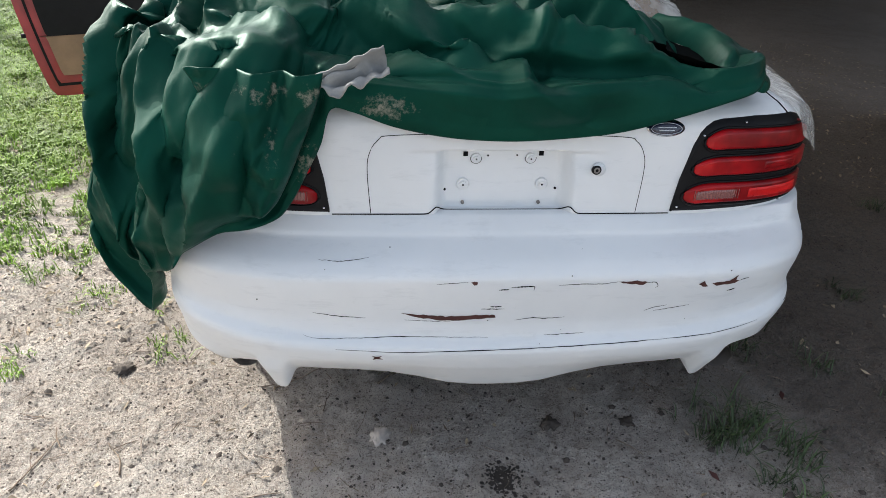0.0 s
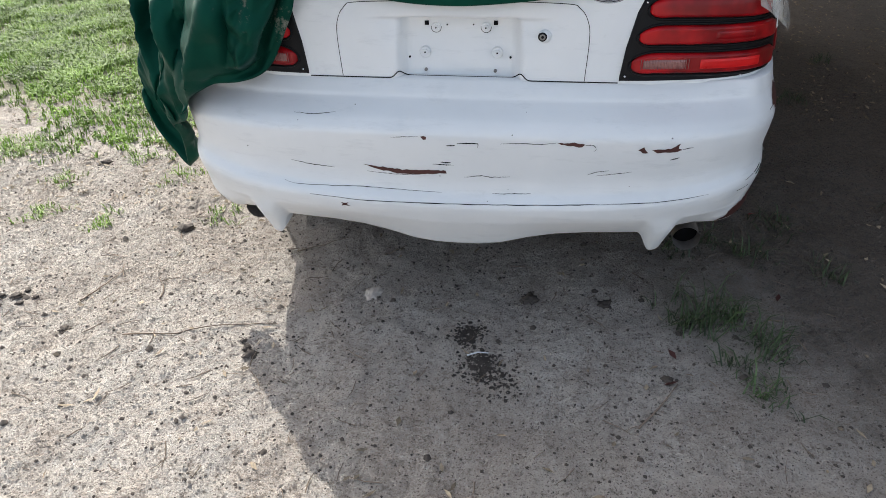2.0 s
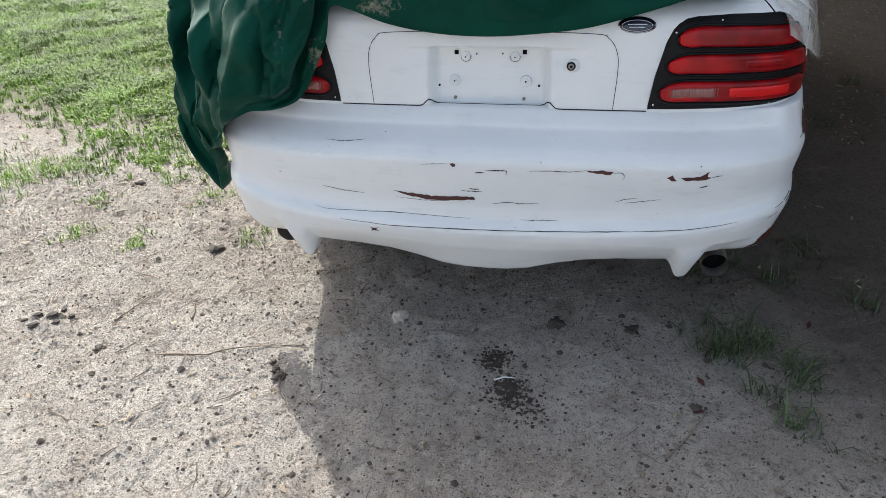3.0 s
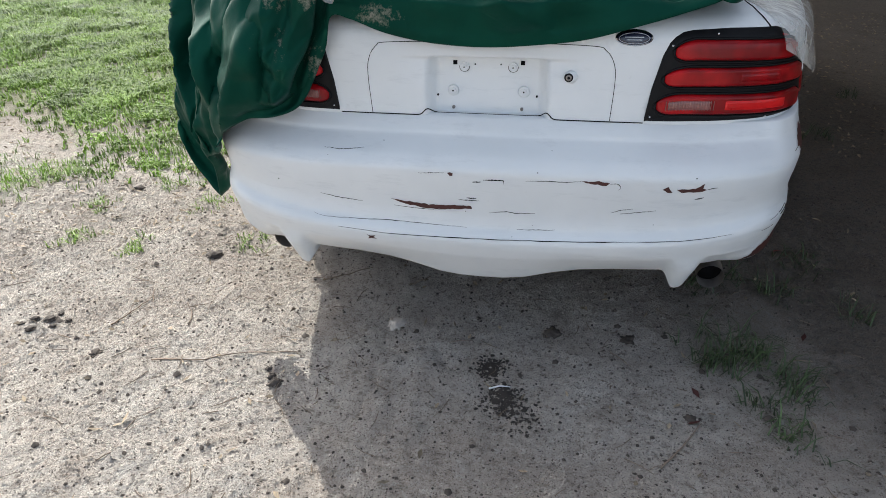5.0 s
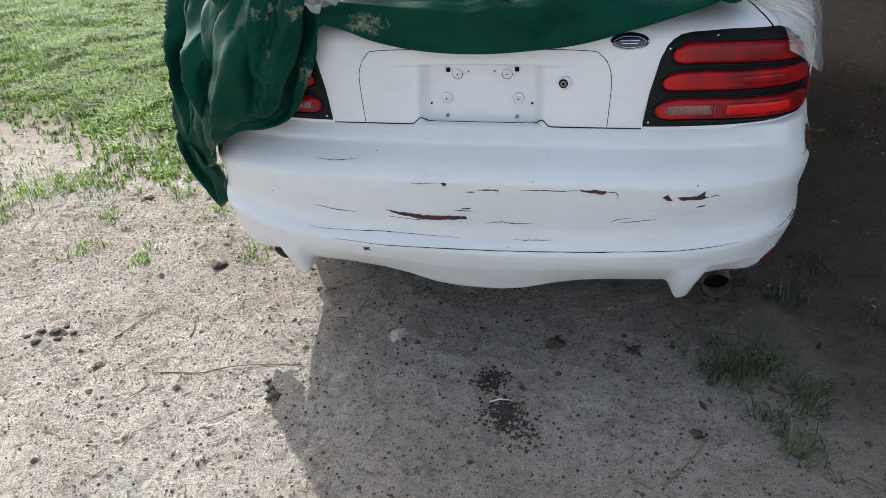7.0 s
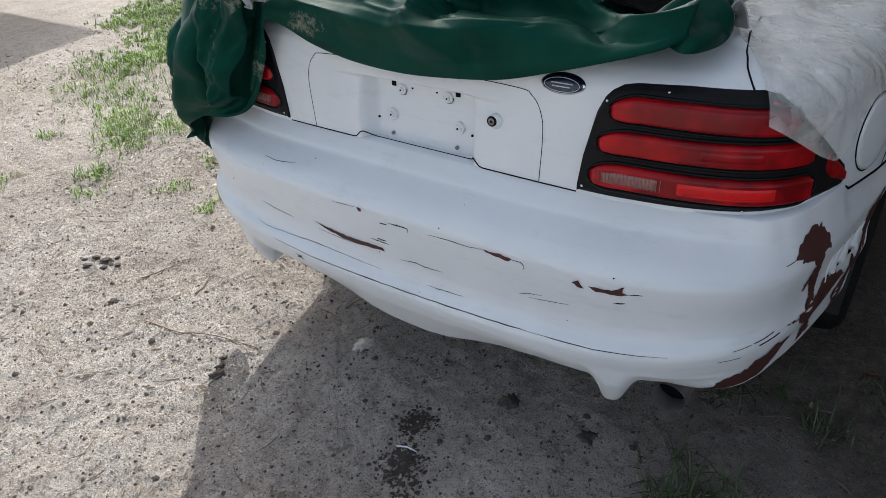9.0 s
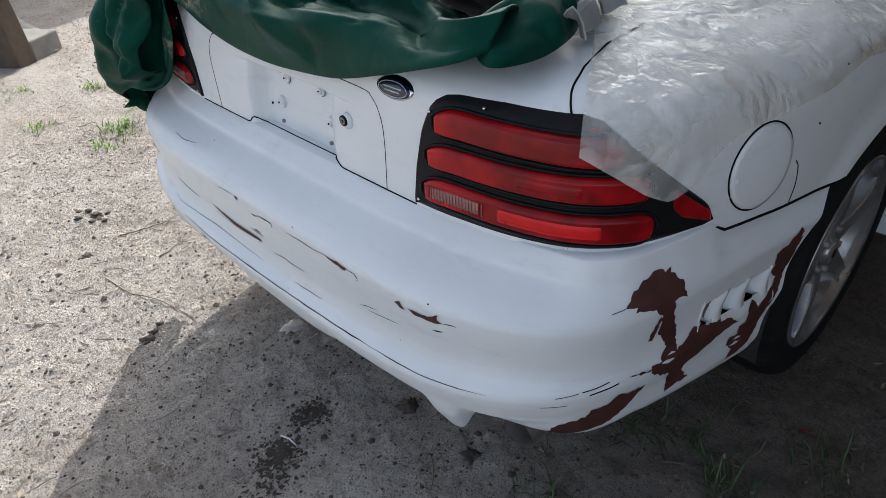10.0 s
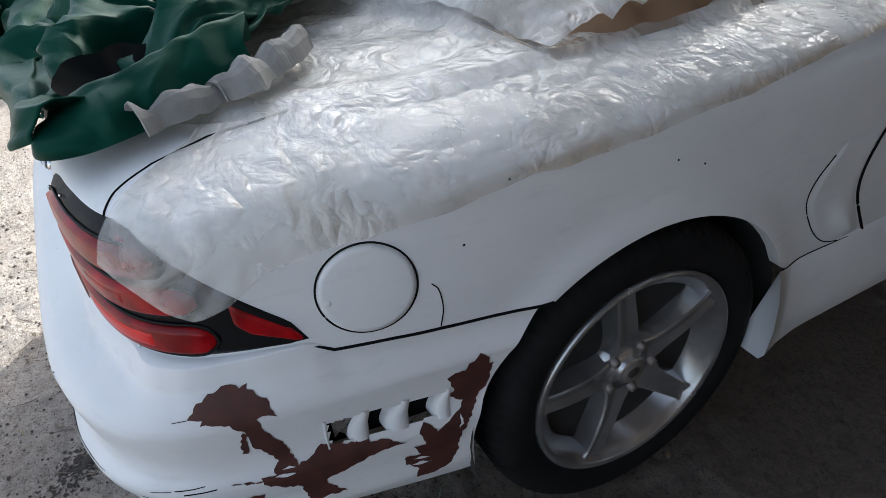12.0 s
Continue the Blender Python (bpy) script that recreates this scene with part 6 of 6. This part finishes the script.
def build_grass():
    rnd = random.Random(21)
    spots = []
    while len(spots) < 46000:
        x, y = rnd.uniform(-7.6, -1.05), rnd.uniform(0.75, 7.2)
        line = 1.75 - 0.35 * (x + 2.5) * (x > -2.5) - 0.6 * (x + 3.6) * (x < -3.6)
        d = y - line + 0.9 * noise.noise((x * 1.1, y * 1.1, 4.0))
        thin = noise.noise((x * 3.1, y * 3.1, 9.0))
        if rnd.random() < min(1, max(0.012, 0.25 + d * 0.8)) * (0.25 + 0.75 * (thin > -0.18)) and not (d < -0.55):
            spots.append((x, y, min(1.1, 0.55 + 0.25 * max(0, d))))
    v, f = blades(spots, rnd, 0.085, 0.0036, 6, 0.9)
    tagged(part_mesh("lawn_grass", v, f, GRASS), "patchy short bright green grass at the yard's edge", "grass", kind="stuff")
    tufts = [(-0.98, 0.62), (-1.33, 0.95), (-1.62, 1.12), (-1.45, 0.55), (-1.85, 0.9), (-2.1, 0.35), (-1.75, 0.6), (-2.35, 0.75), (-2.6, 0.2), (-3.2, 0.3), (-2.95, 0.62), (-2.2, 1.2), (-1.2, 1.35), (-3.4, 0.05)]
    spots = [(x + rnd.gauss(0, 0.04), y + rnd.gauss(0, 0.04), rnd.uniform(0.5, 1)) for x, y in tufts for _ in range(16)]
    for x, y, w, n in ((-2.55, 0.86, 0.12, 90), (-2.80, 1.05, 0.16, 120), (-3.25, 1.25, 0.20, 150), (-3.75, 1.55, 0.22, 170), (-2.35, 1.15, 0.14, 110), (-2.25, 0.48, 0.05, 26)):
        spots += [(rnd.gauss(x, w), rnd.gauss(y, w * 0.7), rnd.uniform(0.7, 1.5)) for _ in range(n)]
    v, f = blades(spots, rnd, 0.05, 0.002, 6, 1.0)
    tagged(part_mesh("weed_tufts", v, f, GRASS), "small scattered green weed tufts on the sand", "grass", kind="stuff")
    # tufts beside the car, in the green darkened for shade
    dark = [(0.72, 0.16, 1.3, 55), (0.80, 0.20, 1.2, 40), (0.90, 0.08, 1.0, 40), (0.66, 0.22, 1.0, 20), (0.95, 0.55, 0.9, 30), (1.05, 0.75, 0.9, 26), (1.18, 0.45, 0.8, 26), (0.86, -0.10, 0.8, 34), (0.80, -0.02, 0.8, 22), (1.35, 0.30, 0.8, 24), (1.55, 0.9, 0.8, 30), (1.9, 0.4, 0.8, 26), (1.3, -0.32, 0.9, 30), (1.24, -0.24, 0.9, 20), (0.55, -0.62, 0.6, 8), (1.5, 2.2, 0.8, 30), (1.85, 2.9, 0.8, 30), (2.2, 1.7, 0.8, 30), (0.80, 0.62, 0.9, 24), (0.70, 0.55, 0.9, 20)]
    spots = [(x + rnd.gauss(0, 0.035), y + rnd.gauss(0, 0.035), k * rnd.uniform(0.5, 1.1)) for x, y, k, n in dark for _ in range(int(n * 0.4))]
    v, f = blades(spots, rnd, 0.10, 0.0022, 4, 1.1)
    tagged(part_mesh("shade_grass", v, f, SHADEGRASS), "grass tufts by the car, shade put into a darker green", "grass", kind="stuff")


build_grass()


def build_litter():
    rnd = random.Random(8)
    v, f = [], []
    for _ in range(15000):
        r = rnd.random()
        if r < 0.75:
            x, y = rnd.uniform(-2.3, 2.2), rnd.uniform(-1.1, 1.4)
        else:
            x, y = rnd.uniform(-5, 3), rnd.uniform(-1.3, 5)
        z = ground_height(x, y)
        s = 0.0014 + 0.0052 * rnd.random() ** 2.2
        s *= 2.2 if rnd.random() < 0.04 else 1
        b = len(v)
        a = rnd.uniform(0, 3.1)
        for k in range(5):
            w = a + k * 1.2566
            q = s * rnd.uniform(0.7, 1.3)
            v.append((x + q * math.cos(w), y + q * math.sin(w), z - 0.001))
        v.append((x, y, z + s * 0.9))
        f += [(b + k, b + (k + 1) % 5, b + 5) for k in range(5)]
    tagged(part_mesh("soil_specks", v, f, CLOD), "dark soil crumbs strewn over the sand", "gravel", kind="stuff")
    # pale lumps of the same sand, which catch the low light
    v, f = [], []
    for _ in range(52000):
        x, y = (rnd.uniform(-2.4, 1.3), rnd.uniform(-1.1, 1.2)) if rnd.random() < 0.8 else (rnd.uniform(-4.5, 1.8), rnd.uniform(-1.2, 2.6))
        z = ground_height(x, y)
        r = rnd.uniform(0.0018, 0.0052) * (1.9 if rnd.random() < 0.06 else 1)
        a, b = rnd.uniform(0, 6.3), len(v)
        for k in range(4):
            q = r * rnd.uniform(0.7, 1.4)
            v.append((x + q * math.cos(a + k * 1.571), y + q * math.sin(a + k * 1.571), z - 0.001))
        v.append((x + r * rnd.uniform(-0.3, 0.3), y + r * rnd.uniform(-0.3, 0.3), z + r * rnd.uniform(0.6, 1.0)))
        f += [(b + k, b + (k + 1) % 4, b + 4) for k in range(4)]
    tagged(part_mesh("sand_crumbs", v, f, GROUND), "pale crumbs of dry sand over the yard", "sand", kind="stuff")
    v, f = [], []
    for _ in range(9500):
        x, y = (rnd.uniform(-5, -1.0), rnd.uniform(0.6, 5.5)) if rnd.random() < 0.62 else (rnd.uniform(1.0, 4.2), rnd.uniform(1.9, 5.5)) if rnd.random() < 0.88 else (rnd.uniform(-2.6, 1.8), rnd.uniform(-1.2, 1.2))
        z = ground_height(x, y) + 0.004
        L, w, a = rnd.uniform(0.006, 0.022), rnd.uniform(0.002, 0.007), rnd.uniform(0, 6.3)
        c, s = math.cos(a), math.sin(a)
        b = len(v)
        up = rnd.uniform(0, 0.010)
        for u, t, h in ((-1, 0, 0), (0, -1, up), (1, 0, rnd.uniform(0, 0.012)), (0, 1, up * 0.3)):
            v.append((x + u * L * c - t * w * s, y + u * L * s + t * w * c, z + h))
        f.append((b, b + 1, b + 2, b + 3))
    tagged(part_mesh("dry_leaves", v, f, STRAW), "pale dry leaf litter scattered on the ground", "leaves", kind="stuff")
    # dark clods
    for x, y, s in ((-0.575, -0.128, 0.020), (-0.60, -0.10, 0.012), (-0.623, -0.067, 0.010), (0.213, 0.242, 0.024), (0.446, 0.237, 0.020), (-1.47, 0.06, 0.018), (-1.44, 0.03, 0.013), (-1.5, 0.0, 0.014), (-1.52, 0.05, 0.012), (-1.46, 0.10, 0.010), (-1.41, 0.07, 0.011), (-1.55, 0.02, 0.010), (-1.10, 0.53, 0.026), (0.592, -0.089, 0.014), (-1.75, 1.05, 0.02), (0.45, -0.52, 0.012), (0.10, -0.60, 0.016), (-1.2, -0.08, 0.016)):
        bm = bmesh.new()
        bmesh.ops.create_icosphere(bm, subdivisions=3, radius=s)
        for vv in bm.verts:
            vv.co *= 1 + 0.9 * noise.noise(vv.co * (2.2 / s) + Vector((x * 9, y * 9, 0)))
            vv.co.z *= 0.45
            vv.co += Vector((x, y, ground_height(x, y) + s * 0.15))
        tagged(part("soil_clod", bm, CLOD), "dark crumbly clod of soil on the sand", "clod", "soil clods")
    # oil stains: flat damp blotches of many crumbs
    v, f = [], []
    for cx, cy, sx, sy, n in ((0.035, 0.045, 0.040, 0.045, 420), (0.09, -0.085, 0.050, 0.055, 520), (0.14, -0.15, 0.07, 0.06, 160)):
        for _ in range(n):
            x, y = cx + rnd.gauss(0, sx * 0.55), cy + rnd.gauss(0, sy * 0.55)
            s = 0.0016 + 0.0048 * rnd.random() ** 2
            z = ground_height(x, y) + 0.0012
            b = len(v)
            for k in range(6):
                q = s * rnd.uniform(0.6, 1.4)
                v.append((x + q * math.cos(k * 1.047), y + q * math.sin(k * 1.047), z))
            v.append((x, y, z + 0.0015))
            f += [(b + k, b + (k + 1) % 6, b + 6) for k in range(6)]
    tagged(part_mesh("oil_stain", v, f, plain("oily_soil", (0.045, 0.036, 0.030), 0.9, var=0.4, scale=40)), "dark oily blotches on the dirt behind the car", "stain", kind="stuff")
    # twigs
    for pts in ([(-1.24, 0.06), (-1.22, 0.14), (-1.19, 0.24)], [(-0.98, 0.10), (-1.0, 0.16), (-1.05, 0.22)], [(-1.0, -0.09), (-0.85, -0.07), (-0.70, -0.01), (-0.55, 0.02)], [(0.50, -0.28), (0.58, -0.17), (0.62, -0.10)], [(-0.62, 0.42), (-0.55, 0.46), (-0.46, 0.52)], [(1.35, -0.10), (1.45, 0.05), (1.55, 0.12)], [(-0.30, 0.42), (-0.24, 0.50)]):
        c = catmull(pts, 12)
        vv, ff = tube_mesh([(x, y, ground_height(x, y) + 0.004) for x, y in c], [0.0026 - 0.0014 * i / 11 for i in range(12)], 5)
        tagged(part_mesh("twig", vv, ff, WOOD), "thin dry twig lying on the dirt", "twig", "twigs")
    vv, ff = tube_mesh([(x, y, ground_height(x, y) + 0.008) for x, y in ((0.045, -0.052), (0.075, -0.046), (0.105, -0.045))], [0.0028, 0.0026, 0.0018], 5)
    tagged(part_mesh("twig", vv, ff, SILVER), "short bleached stick lying across the oil stain", "twig", "twigs")
    v, f = [], []
    for _ in range(420):
        x, y = (rnd.uniform(-2.6, 1.2), rnd.uniform(-1.1, 0.9)) if rnd.random() < 0.7 else (rnd.uniform(-4, 2.6), rnd.uniform(-1.0, 3.0))
        a, L, r = rnd.uniform(0, 6.3), rnd.uniform(0.008, 0.045), rnd.uniform(0.0008, 0.0018)
        c, s = math.cos(a), math.sin(a)
        z = ground_height(x, y) + 0.003
        b = len(v)
        for u, k in ((-1, 1.0), (0.1, 0.9), (1, 0.5)):
            bend = 0.12 * L * (1 - u * u)
            for px, pz in ((-r, 0), (0, 1.6 * r), (r, 0)):
                v.append((x + u * L * c - (px * k + bend) * s, y + u * L * s + (px * k + bend) * c, z + pz * k))
        f += [(b + i * 3 + j, b + i * 3 + j + 1, b + i * 3 + j + 4, b + i * 3 + j + 3) for i in (0, 1) for j in (0, 1)]
    tagged(part_mesh("twig_litter", v, f, WOOD), "tiny dry twig scraps scattered on the sand", "twigs", kind="stuff")
    for x, y, a, mat in ((0.60, -0.105, 0.4, PRIMER), (0.98, 0.33, 1.2, PRIMER), (0.62, 0.02, 2.0, PRIMER), (1.0, 0.82, 0.3, REDPAINT), (1.2, 0.6, 0.9, STRAW)):
        z = ground_height(x, y) + 0.004
        c, s = math.cos(a) * 0.022, math.sin(a) * 0.022
        vv = [(x - c, y - s, z), (x + s * 0.35, y - c * 0.35, z + 0.006), (x + c, y + s, z + 0.003), (x - s * 0.35, y + c * 0.35, z + 0.001), (x, y, z + 0.002)]
        tagged(part_mesh("fallen_leaf", vv, [(0, 1, 4), (1, 2, 4), (2, 3, 4), (3, 0, 4)], mat), "single curled red-brown leaf on the dirt", "leaf", "fallen leaves")
    # pale flat lump that stands in for a fleck of sunlight in the shade
    bm = bmesh.new()
    bmesh.ops.create_icosphere(bm, subdivisions=3, radius=0.03)
    for vv in bm.verts:
        vv.co *= 1 + 0.9 * noise.noise(vv.co * 75)
        vv.co = Vector((vv.co.x * 0.8 - 0.293, vv.co.y * 1.2 + 0.215, vv.co.z * 0.14 + ground_height(-0.293, 0.215) + 0.004))
    tagged(part("sun_fleck", bm, plain("sun_fleck_pale", (0.52, 0.46, 0.41), 0.9, var=0.25, scale=40, bumps=0.5, bscale=90)), "small pale flat lump painted as a fleck of sunlight", "stone")


build_litter()
